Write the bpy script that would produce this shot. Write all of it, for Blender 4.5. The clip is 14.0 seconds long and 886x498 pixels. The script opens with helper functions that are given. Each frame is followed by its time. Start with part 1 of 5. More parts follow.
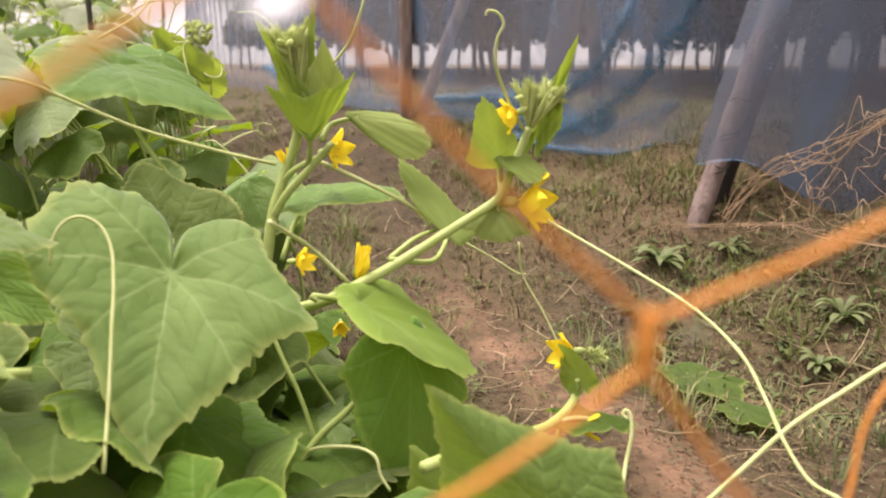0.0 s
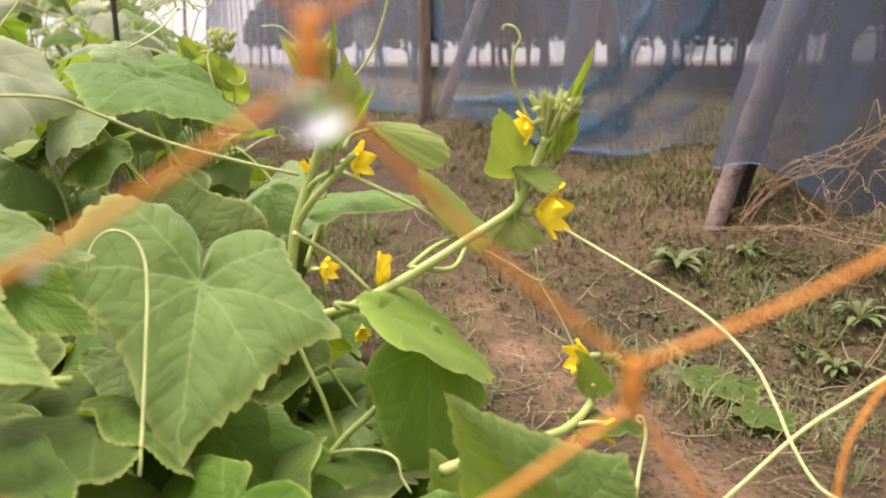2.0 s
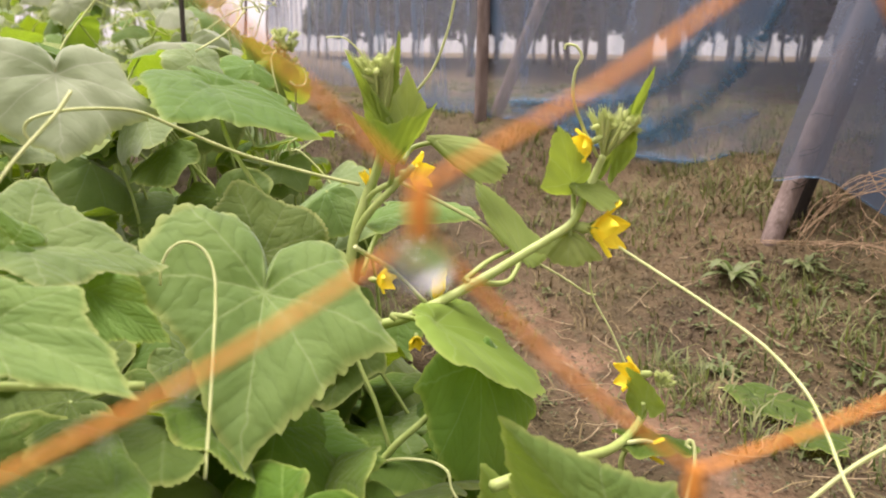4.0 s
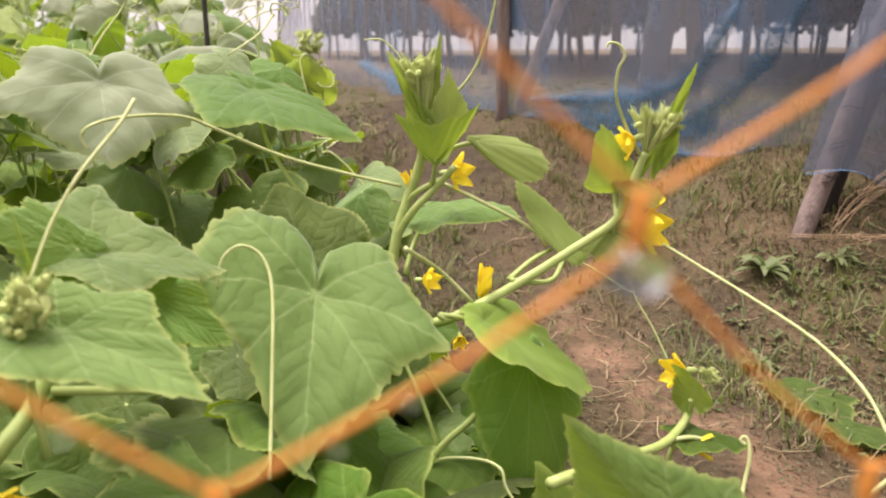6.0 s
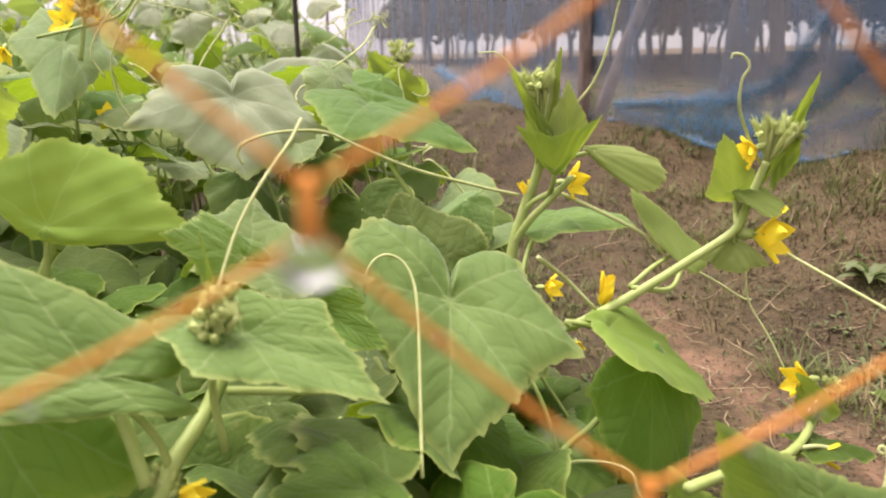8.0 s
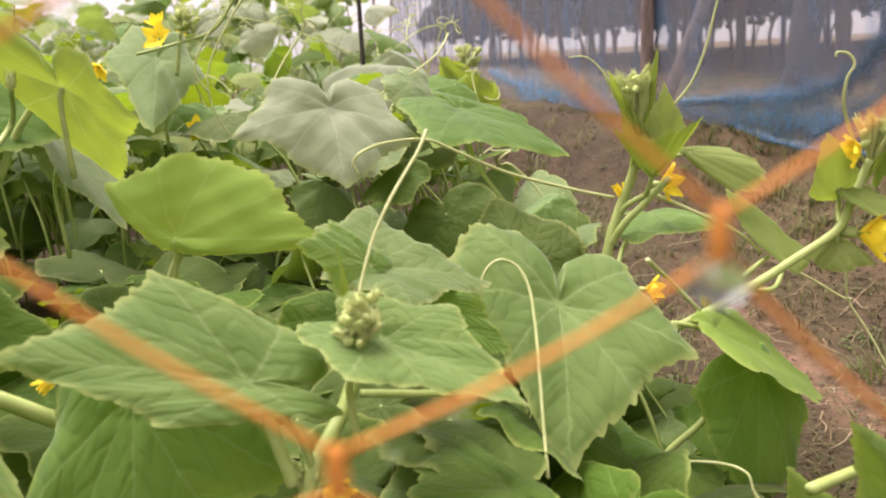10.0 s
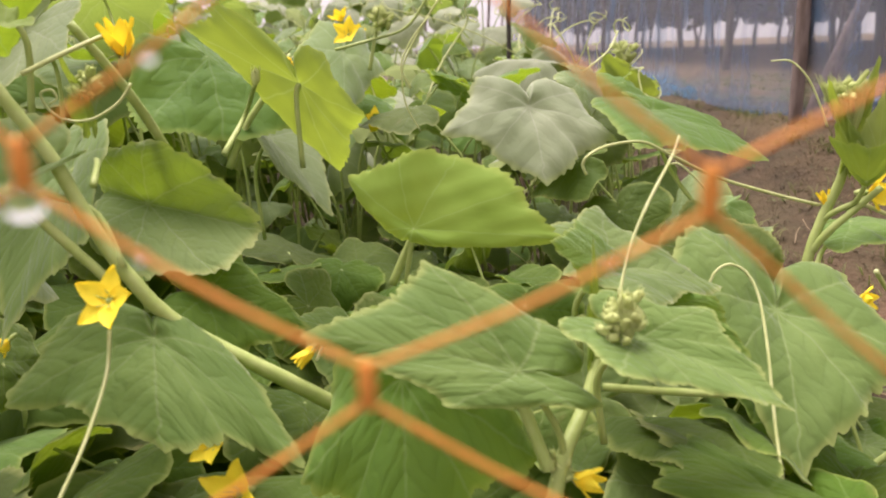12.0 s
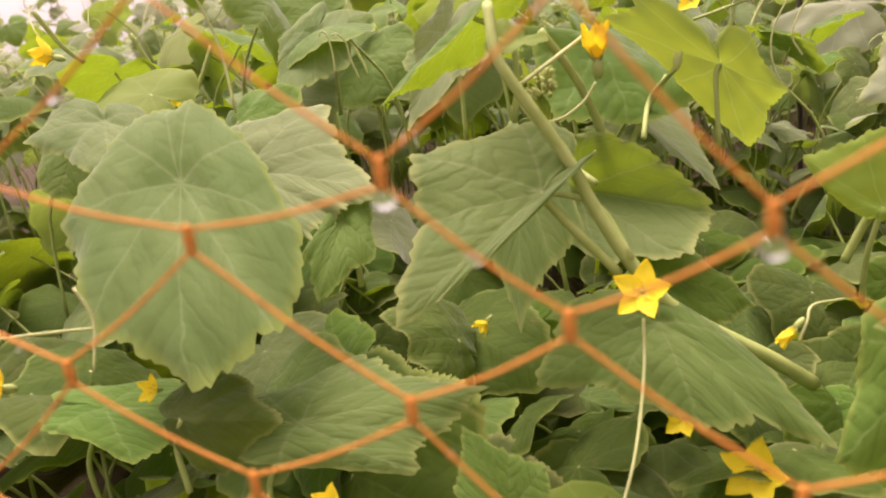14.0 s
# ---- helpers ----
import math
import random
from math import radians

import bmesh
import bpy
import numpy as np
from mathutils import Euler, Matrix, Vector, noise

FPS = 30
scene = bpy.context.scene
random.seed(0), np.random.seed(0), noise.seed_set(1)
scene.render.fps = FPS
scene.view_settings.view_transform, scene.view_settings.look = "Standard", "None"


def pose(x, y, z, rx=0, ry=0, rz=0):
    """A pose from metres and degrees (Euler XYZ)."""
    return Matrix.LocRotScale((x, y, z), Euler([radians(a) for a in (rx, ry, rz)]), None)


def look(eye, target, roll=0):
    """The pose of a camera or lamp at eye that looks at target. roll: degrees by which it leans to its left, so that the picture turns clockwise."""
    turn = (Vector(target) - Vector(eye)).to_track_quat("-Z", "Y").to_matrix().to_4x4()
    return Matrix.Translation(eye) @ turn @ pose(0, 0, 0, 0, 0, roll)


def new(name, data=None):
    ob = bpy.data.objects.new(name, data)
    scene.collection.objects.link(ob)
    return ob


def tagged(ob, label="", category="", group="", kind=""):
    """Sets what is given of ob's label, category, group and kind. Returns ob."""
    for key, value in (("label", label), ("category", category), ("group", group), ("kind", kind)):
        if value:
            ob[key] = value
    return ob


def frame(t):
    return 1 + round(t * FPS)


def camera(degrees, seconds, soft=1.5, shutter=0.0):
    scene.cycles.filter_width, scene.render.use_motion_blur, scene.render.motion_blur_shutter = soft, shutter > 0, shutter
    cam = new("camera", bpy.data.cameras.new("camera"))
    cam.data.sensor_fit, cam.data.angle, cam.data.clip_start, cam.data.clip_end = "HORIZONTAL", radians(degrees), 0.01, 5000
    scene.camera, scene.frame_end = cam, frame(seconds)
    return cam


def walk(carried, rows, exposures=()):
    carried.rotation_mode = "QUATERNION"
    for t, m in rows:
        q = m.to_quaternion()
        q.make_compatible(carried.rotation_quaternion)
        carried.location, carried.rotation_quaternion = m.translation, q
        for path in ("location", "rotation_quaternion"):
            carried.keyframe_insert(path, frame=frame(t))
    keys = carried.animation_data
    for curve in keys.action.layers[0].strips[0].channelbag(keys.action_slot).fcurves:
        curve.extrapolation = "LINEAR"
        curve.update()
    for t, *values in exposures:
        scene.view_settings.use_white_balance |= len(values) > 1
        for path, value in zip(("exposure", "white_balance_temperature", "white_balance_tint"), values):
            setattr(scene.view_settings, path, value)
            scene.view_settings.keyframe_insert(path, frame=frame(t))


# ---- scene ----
cam = camera(59.4, 14.0, 2.0)
PATH = [
    (0, (-0.0185, 0.0271, 0.3794), (0.0361, 1.9717, -0.0829), 0.2),
    (0.5, (-0.0269, 0.0132, 0.3838), (0.0090, 1.9565, -0.0876), 0.2),
    (1, (-0.0228, 0.0134, 0.3878), (0.0156, 1.9571, -0.0817), 0.3),
    (1.5, (-0.0170, 0.0159, 0.3848), (0.0190, 1.9611, -0.0806), 0.3),
    (2, (-0.0182, 0.0112, 0.3928), (-0.0138, 1.9556, -0.0757), -0.3),
    (2.5, (-0.0218, 0.0094, 0.3995), (-0.0623, 1.9552, -0.0578), -0.3),
    (3, (-0.0203, 0.0049, 0.3993), (-0.1175, 1.9462, -0.0716), 0.4),
    (3.2, (-0.0203, 0.0049, 0.4033), (-0.1235, 1.9412, -0.0866), 1.2),
    (5.3, (-0.0397, 0.0009, 0.4185), (-0.1965, 1.9342, -0.0709), -0.5),
    (5.5, (-0.0427, 0.0009, 0.4175), (-0.1865, 1.9342, -0.0729), -0.4),
    (6, (-0.0527, -0.0020, 0.4177), (-0.2056, 1.9301, -0.0785), -0.4),
    (6.5, (-0.0542, -0.0028, 0.4187), (-0.2146, 1.9287, -0.0754), -0.6),
    (7, (-0.0696, -0.0113, 0.4246), (-0.2817, 1.9156, -0.0651), -1.3),
    (7.5, (-0.0995, -0.0240, 0.4328), (-0.3930, 1.8950, -0.0506), -1.5),
    (8, (-0.1075, -0.0284, 0.4289), (-0.4129, 1.8877, -0.0588), -1.4),
    (8.2, (-0.1105, -0.0294, 0.4299), (-0.4259, 1.8837, -0.0578), -1.3),
    (10.3, (-0.1599, -0.0507, 0.4412), (-0.5872, 1.8433, -0.0425), -3.0),
    (10.5, (-0.1599, -0.0517, 0.4482), (-0.5942, 1.8383, -0.0425), -2.7),
    (11, (-0.1967, -0.0707, 0.4457), (-0.7177, 1.7965, -0.0454), -2.3),
    (11.2, (-0.2112, -0.0760, 0.4521), (-0.7777, 1.7800, -0.0293), -2.6),
    (11.5, (-0.2286, -0.0873, 0.4516), (-0.8247, 1.7576, -0.0402), -2.3),
    (12, (-0.2543, -0.1001, 0.4540), (-0.9004, 1.7261, -0.0429), -2.2),
    (12.5, (-0.2931, -0.1191, 0.4566), (-1.0069, 1.6683, -0.0863), -3.1),
    (13, (-0.3206, -0.1259, 0.4708), (-1.0738, 1.6388, -0.0947), -3.5),
    (13.4, (-0.3495, -0.1416, 0.4819), (-1.1770, 1.5892, -0.0837), -4.7),
    (13.5, (-0.3626, -0.1509, 0.4864), (-1.2017, 1.5718, -0.0866), -5.2),
    (13.7, (-0.4007, -0.1775, 0.4858), (-1.3317, 1.5001, -0.0807), -6.5),
    (14, (-0.4448, -0.2177, 0.5096), (-1.5204, 1.3684, -0.0642), -8.2),
]
walk(cam, [(t, look(eye, target, roll)) for t, eye, target, roll in PATH], [(0, 1.44, 6400, 26), (8, 1.41, 6250, 26), (11.2, 1.36, 6250, 30), (12.9, 1.27, 6450, 31), (14, 1.24, 6950, 39)])
scene.camera.data.dof.use_dof = True
scene.camera.data.dof.focus_distance = 0.85
scene.camera.data.dof.aperture_fstop = 8.5

# ---------------------------------------------------------------- world and light
world = bpy.data.worlds.new("hazy_sky")
scene.world = world
world.use_nodes = True
wn = world.node_tree.nodes
wl = world.node_tree.links
sky = wn.new("ShaderNodeTexSky")
sky.sky_type = "NISHITA"
sky.sun_disc = False
sky.sun_elevation = radians(73)
sky.sun_rotation = radians(-54)
sky.dust_density = 6.0
sky.air_density = 1.0
hazed = wn.new("ShaderNodeHueSaturation")
hazed.inputs["Saturation"].default_value = 0.06
wl.new(sky.outputs[0], hazed.inputs["Color"])
warm = wn.new("ShaderNodeMix")
warm.data_type = "RGBA"
warm.blend_type = "MULTIPLY"
warm.inputs[0].default_value = 1.0
warm.inputs[7].default_value = (1.0, 0.955, 0.86, 1)
haze = wn.new("ShaderNodeMix")
haze.data_type = "RGBA"
haze.inputs[0].default_value = 0.6
haze.inputs[7].default_value = (4.3, 4.3, 4.3, 1)
wl.new(hazed.outputs[0], haze.inputs[6])
wl.new(haze.outputs[2], warm.inputs[6])
wl.new(warm.outputs[2], wn["Background"].inputs["Color"])
wn["Background"].inputs["Strength"].default_value = 0.13

sun = new("sun", bpy.data.lights.new("sun", "SUN"))
sun.data.energy = 2.8
sun.data.angle = radians(45)
sun.data.color = (1.0, 0.96, 0.88)
sun.matrix_world = look((-0.30 * 6, 0.22 * 6, 1.28 * 6), (0, 0, 0))


# ---------------------------------------------------------------- material helpers
def mat(name):
    m = bpy.data.materials.new(name)
    m.use_nodes = True
    t = m.node_tree
    return m, t, t.nodes["Principled BSDF"], t.nodes["Material Output"]


def node(t, kind, **inputs):
    n = t.nodes.new(kind)
    for key, value in inputs.items():
        n.inputs[key.replace("_", " ")].default_value = value
    return n


def math_node(t, op, a, b=None, c=None):
    n = t.nodes.new("ShaderNodeMath")
    n.operation = op
    for i, v in enumerate((a, b, c)):
        if v is None:
            continue
        if isinstance(v, (int, float)):
            n.inputs[i].default_value = v
        else:
            t.links.new(v, n.inputs[i])
    return n.outputs[0]


def mix_col(t, fac, a, b):
    n = t.nodes.new("ShaderNodeMix")
    n.data_type = "RGBA"
    for s, v in ((0, fac), (6, a), (7, b)):
        if isinstance(v, (int, float)):
            n.inputs[s].default_value = v
        elif isinstance(v, tuple):
            n.inputs[s].default_value = (*v, 1)
        else:
            t.links.new(v, n.inputs[s])
    return n.outputs[2]


def ramp(t, fac, lo, hi):
    n = t.nodes.new("ShaderNodeMapRange")
    n.inputs["From Min"].default_value = lo
    n.inputs["From Max"].default_value = hi
    t.links.new(fac, n.inputs["Value"])
    return n.outputs[0]


def noise_tex(t, scale, detail=3, vector=None, rough=0.55):
    n = node(t, "ShaderNodeTexNoise", Scale=scale, Detail=detail, Roughness=rough)
    if vector is not None:
        t.links.new(vector, n.inputs["Vector"])
    return n.outputs["Fac"]


def bump(t, height, strength, distance, normal=None):
    n = node(t, "ShaderNodeBump", Strength=strength, Distance=distance)
    t.links.new(height, n.inputs["Height"])
    if normal is not None:
        t.links.new(normal, n.inputs["Normal"])
    return n.outputs[0]


def leaf_material(name, dark, light, vein_col, through_col, gloss=0.45, age=0.0, thin=0.38, rim_col=(0.36, 0.42, 0.10), hairs=0.30, furrows=0.46):
    """A hairy cucumber leaf: palmate veins from the stalk, puckered blade, light passing through it."""
    m, t, bs, out = mat(name)
    uv = t.nodes.new("ShaderNodeUVMap")
    sep = t.nodes.new("ShaderNodeSeparateXYZ")
    t.links.new(uv.outputs[0], sep.inputs[0])
    x, y = sep.outputs[0], sep.outputs[1]
    wob = node(t, "ShaderNodeTexNoise", Scale=5.0, Detail=2.0)
    t.links.new(uv.outputs[0], wob.inputs["Vector"])
    wv = math_node(t, "MULTIPLY", math_node(t, "SUBTRACT", wob.outputs["Fac"], 0.5), 0.16)
    ang = math_node(t, "ADD", math_node(t, "ARCTAN2", x, y), wv)
    r = math_node(t, "SQRT", math_node(t, "ADD", math_node(t, "MULTIPLY", x, x), math_node(t, "MULTIPLY", y, y)))
    step = 0.74
    sector = math_node(t, "SUBTRACT", math_node(t, "PINGPONG", math_node(t, "ADD", ang, step * 20), step / 2), 0.0)
    d = math_node(t, "MULTIPLY", r, math_node(t, "SINE", sector))
    s = math_node(t, "MULTIPLY", r, math_node(t, "COSINE", sector))
    main = ramp(t, d, 0.013, 0.003)
    side = math_node(t, "PINGPONG", math_node(t, "ADD", math_node(t, "SUBTRACT", math_node(t, "MULTIPLY", s, 7.5), math_node(t, "MULTIPLY", d, 6.0)), math_node(t, "MULTIPLY", wob.outputs["Fac"], 1.2)), 0.5)
    side_line = ramp(t, side, 0.07, 0.0)
    cells = node(t, "ShaderNodeTexVoronoi", Scale=14.0)
    cells.feature = "DISTANCE_TO_EDGE"
    bent = t.nodes.new("ShaderNodeMixRGB")
    bent.inputs[0].default_value = 0.10
    t.links.new(uv.outputs[0], bent.inputs[1])
    t.links.new(wob.outputs["Color"], bent.inputs[2])
    t.links.new(bent.outputs[0], cells.inputs["Vector"])
    fine = ramp(t, cells.outputs["Distance"], 0.10, 0.0)
    veins = math_node(t, "MAXIMUM", main, math_node(t, "MAXIMUM", math_node(t, "MULTIPLY", side_line, 0.06), math_node(t, "MULTIPLY", fine, 0.04)))
    info = t.nodes.new("ShaderNodeObjectInfo")
    shift = t.nodes.new("ShaderNodeVectorMath")
    shift.operation = "ADD"
    t.links.new(uv.outputs[0], shift.inputs[0])
    t.links.new(info.outputs["Random"], shift.inputs[1])
    patch = noise_tex(t, 2.2, 4, shift.outputs[0])
    grain = noise_tex(t, 60, 2, uv.outputs[0])
    base = mix_col(t, ramp(t, patch, 0.3, 0.7), dark, light)
    base = mix_col(t, math_node(t, "MULTIPLY", grain, 0.25), base, light)
    # Side-vein furrows darkened in the base colour, painting shade into the creases.
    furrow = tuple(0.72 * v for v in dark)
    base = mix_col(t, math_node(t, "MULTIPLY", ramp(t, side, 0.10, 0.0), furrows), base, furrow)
    base = mix_col(t, math_node(t, "MULTIPLY", veins, 0.56), base, vein_col)
    if age:
        spots = ramp(t, noise_tex(t, 3.5, 5, shift.outputs[0], 0.7), 0.62, 0.72)
        base = mix_col(t, math_node(t, "MULTIPLY", spots, age), base, (0.36, 0.25, 0.10))
    rim = t.nodes.new("ShaderNodeAttribute")
    rim.attribute_name = "rim"
    base = mix_col(t, math_node(t, "MULTIPLY", ramp(t, rim.outputs["Fac"], 0.93, 1.0), 0.6), base, rim_col)
    tint = t.nodes.new("ShaderNodeHueSaturation")
    t.links.new(base, tint.inputs["Color"])
    t.links.new(math_node(t, "ADD", 0.78, math_node(t, "MULTIPLY", info.outputs["Random"], 0.42)), tint.inputs["Value"])
    own = t.nodes.new("ShaderNodeTexWhiteNoise")
    own.noise_dimensions = "1D"
    t.links.new(info.outputs["Random"], own.inputs["W"])
    t.links.new(math_node(t, "ADD", 0.480, math_node(t, "MULTIPLY", own.outputs["Value"], 0.030)), tint.inputs["Hue"])
    t.links.new(math_node(t, "ADD", 0.84, math_node(t, "MULTIPLY", own.outputs["Value"], 0.22)), tint.inputs["Saturation"])
    t.links.new(tint.outputs[0], bs.inputs["Base Color"])
    bs.inputs["Roughness"].default_value = 0.66
    bs.inputs["Specular IOR Level"].default_value = 0.4 * gloss
    bs.inputs["Sheen Weight"].default_value = hairs
    bs.inputs["Sheen Roughness"].default_value = 0.4
    pucker = math_node(t, "ADD", math_node(t, "MULTIPLY", ramp(t, side, 0.0, 0.30), 0.42), math_node(t, "MULTIPLY", ramp(t, cells.outputs["Distance"], 0.0, 0.30), 0.20))
    pucker = math_node(t, "ADD", pucker, math_node(t, "MULTIPLY", ramp(t, d, 0.0, 0.05), 0.30))
    n1 = bump(t, pucker, 0.42, 0.0030 * min(1.0, 2.2 * furrows))
    n2 = bump(t, grain, 0.2, 0.0006, n1)
    t.links.new(n2, bs.inputs["Normal"])
    trans = node(t, "ShaderNodeBsdfTranslucent")
    t.links.new(mix_col(t, math_node(t, "MULTIPLY", veins, 0.4), through_col, tint.outputs[0]), trans.inputs["Color"])
    mixer = node(t, "ShaderNodeMixShader", Fac=thin)
    t.links.new(bs.outputs[0], mixer.inputs[1])
    t.links.new(trans.outputs[0], mixer.inputs[2])
    t.links.new(mixer.outputs[0], out.inputs["Surface"])
    return m


def plain(name, a, b, scale, rough=0.6, spec=0.3, relief=0.0, through_col=None, share=0.3, dist=0.001, stretch=None):
    """Two mixed tones with a noise of that scale, a fine grain and relief."""
    m, t, bs, out = mat(name)
    co = t.nodes.new("ShaderNodeTexCoord")
    v = co.outputs["Object"]
    if stretch:
        mp = t.nodes.new("ShaderNodeMapping")
        mp.inputs["Scale"].default_value = stretch
        t.links.new(v, mp.inputs["Vector"])
        v = mp.outputs[0]
    big = noise_tex(t, scale, 4, v)
    small = noise_tex(t, scale * 7, 3, v)
    col = mix_col(t, ramp(t, big, 0.35, 0.65), a, b)
    col = mix_col(t, math_node(t, "MULTIPLY", small, 0.3), col, b)
    t.links.new(col, bs.inputs["Base Color"])
    bs.inputs["Roughness"].default_value = rough
    bs.inputs["Specular IOR Level"].default_value = spec
    if relief:
        t.links.new(bump(t, math_node(t, "ADD", big, math_node(t, "MULTIPLY", small, 0.5)), relief, dist), bs.inputs["Normal"])
    if through_col:
        tr = node(t, "ShaderNodeBsdfTranslucent")
        tr.inputs["Color"].default_value = (*through_col, 1)
        mx = node(t, "ShaderNodeMixShader", Fac=share)
        t.links.new(bs.outputs[0], mx.inputs[1])
        t.links.new(tr.outputs[0], mx.inputs[2])
        t.links.new(mx.outputs[0], out.inputs["Surface"])
    return m


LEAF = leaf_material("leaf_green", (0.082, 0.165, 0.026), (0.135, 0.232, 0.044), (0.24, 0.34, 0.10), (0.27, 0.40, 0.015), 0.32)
# Spotted old leaf, darkened so that low leaves carry shade in their colour.
LEAF_OLD_SHADE = leaf_material("leaf_old_shade", (0.050, 0.100, 0.012), (0.090, 0.150, 0.020), (0.15, 0.22, 0.05), (0.23, 0.33, 0.008), 0.25, 0.25, hairs=0.15)
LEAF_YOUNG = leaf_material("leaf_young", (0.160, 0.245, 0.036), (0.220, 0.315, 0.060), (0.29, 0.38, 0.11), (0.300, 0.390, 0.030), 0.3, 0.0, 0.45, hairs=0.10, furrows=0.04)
# Dusty and withered leaves near by; in far beds this grey paints haze.
LEAF_DUST_HAZE = leaf_material("leaf_dust_haze_grey_green", (0.115, 0.190, 0.055), (0.190, 0.265, 0.092), (0.29, 0.37, 0.16), (0.26, 0.36, 0.05), 0.3, hairs=0.40, furrows=0.30)
LEAF_DRY_HAZE = leaf_material("leaf_withered_haze_grey", (0.21, 0.265, 0.135), (0.32, 0.365, 0.22), (0.40, 0.435, 0.29), (0.32, 0.39, 0.14), 0.3, 0.06, hairs=0.45, furrows=0.16)
STEM = plain("stem_green", (0.29, 0.37, 0.09), (0.39, 0.46, 0.15), 60, 0.5, 0.3, 0.3, (0.3, 0.45, 0.08), 0.15)
TENDRIL = plain("tendril_pale_green", (0.44, 0.49, 0.18), (0.55, 0.58, 0.27), 80, 0.5, 0.3, 0.1, (0.45, 0.55, 0.15), 0.2)
PETAL = plain("petal_yellow", (0.91, 0.70, 0.02), (0.95, 0.80, 0.05), 90, 0.55, 0.2, 0.3, (0.95, 0.72, 0.02), 0.3)
BUD = plain("bud_pale_green", (0.44, 0.52, 0.16), (0.62, 0.67, 0.28), 120, 0.6, 0.2, 0.2, (0.55, 0.62, 0.25), 0.35)
TWINE = plain("orange_twine", (0.66, 0.255, 0.036), (0.70, 0.29, 0.055), 350, 0.6, 0.3, 0.05, (0.8, 0.3, 0.05), 0.15, 0.0002)
TWINE_OLD = plain("faded_twine", (0.22, 0.145, 0.085), (0.36, 0.25, 0.15), 100, 0.7, 0.2, 0.3)
BARK = plain("weathered_pole_wood", (0.13, 0.095, 0.080), (0.26, 0.20, 0.175), 55, 0.9, 0.12, 1.0, None, 0, 0.006, (1, 1, 0.22))
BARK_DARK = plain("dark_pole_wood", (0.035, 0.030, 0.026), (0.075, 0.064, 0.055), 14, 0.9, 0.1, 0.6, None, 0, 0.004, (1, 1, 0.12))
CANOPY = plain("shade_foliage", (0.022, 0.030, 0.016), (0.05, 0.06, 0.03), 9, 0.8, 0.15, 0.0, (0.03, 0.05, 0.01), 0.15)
GRASS = plain("grass_blades", (0.085, 0.100, 0.030), (0.165, 0.160, 0.062), 3, 0.7, 0.2, 0.0, (0.15, 0.2, 0.04), 0.2)
GRASS_DARK = plain("bank_grass_blades", (0.055, 0.075, 0.024), (0.12, 0.135, 0.05), 5, 0.65, 0.25, 0.0, (0.1, 0.16, 0.03), 0.2)
GRASS_PALE = plain("pale_grass_blades", (0.085, 0.105, 0.030), (0.175, 0.185, 0.065), 4, 0.65, 0.25, 0.0, (0.2, 0.26, 0.05), 0.25)
STRAW = plain("dry_straw", (0.105, 0.080, 0.036), (0.20, 0.155, 0.075), 6, 0.8, 0.15)
WEED_LEAF = plain("rosette_leaves", (0.080, 0.105, 0.034), (0.140, 0.165, 0.062), 40, 0.6, 0.3, 0.2, (0.2, 0.3, 0.08), 0.25)
STALK = plain("dry_stalks", (0.20, 0.150, 0.080), (0.33, 0.26, 0.155), 30, 0.75, 0.2, 0.2)
WEED = plain("weed_leaves", (0.070, 0.092, 0.028), (0.125, 0.145, 0.055), 6, 0.65, 0.25, 0.0, (0.15, 0.25, 0.04), 0.25)



def litter_material():
    m, t, bs, out = mat("leaf_litter")
    geo = t.nodes.new("ShaderNodeNewGeometry")
    rnd = geo.outputs["Random Per Island"]
    a = mix_col(t, ramp(t, rnd, 0.0, 0.5), (0.045, 0.033, 0.016), (0.10, 0.070, 0.035))
    col = mix_col(t, ramp(t, rnd, 0.5, 0.95), a, (0.070, 0.085, 0.032))
    t.links.new(col, bs.inputs["Base Color"])
    bs.inputs["Roughness"].default_value = 0.85
    return m


LITTER = litter_material()


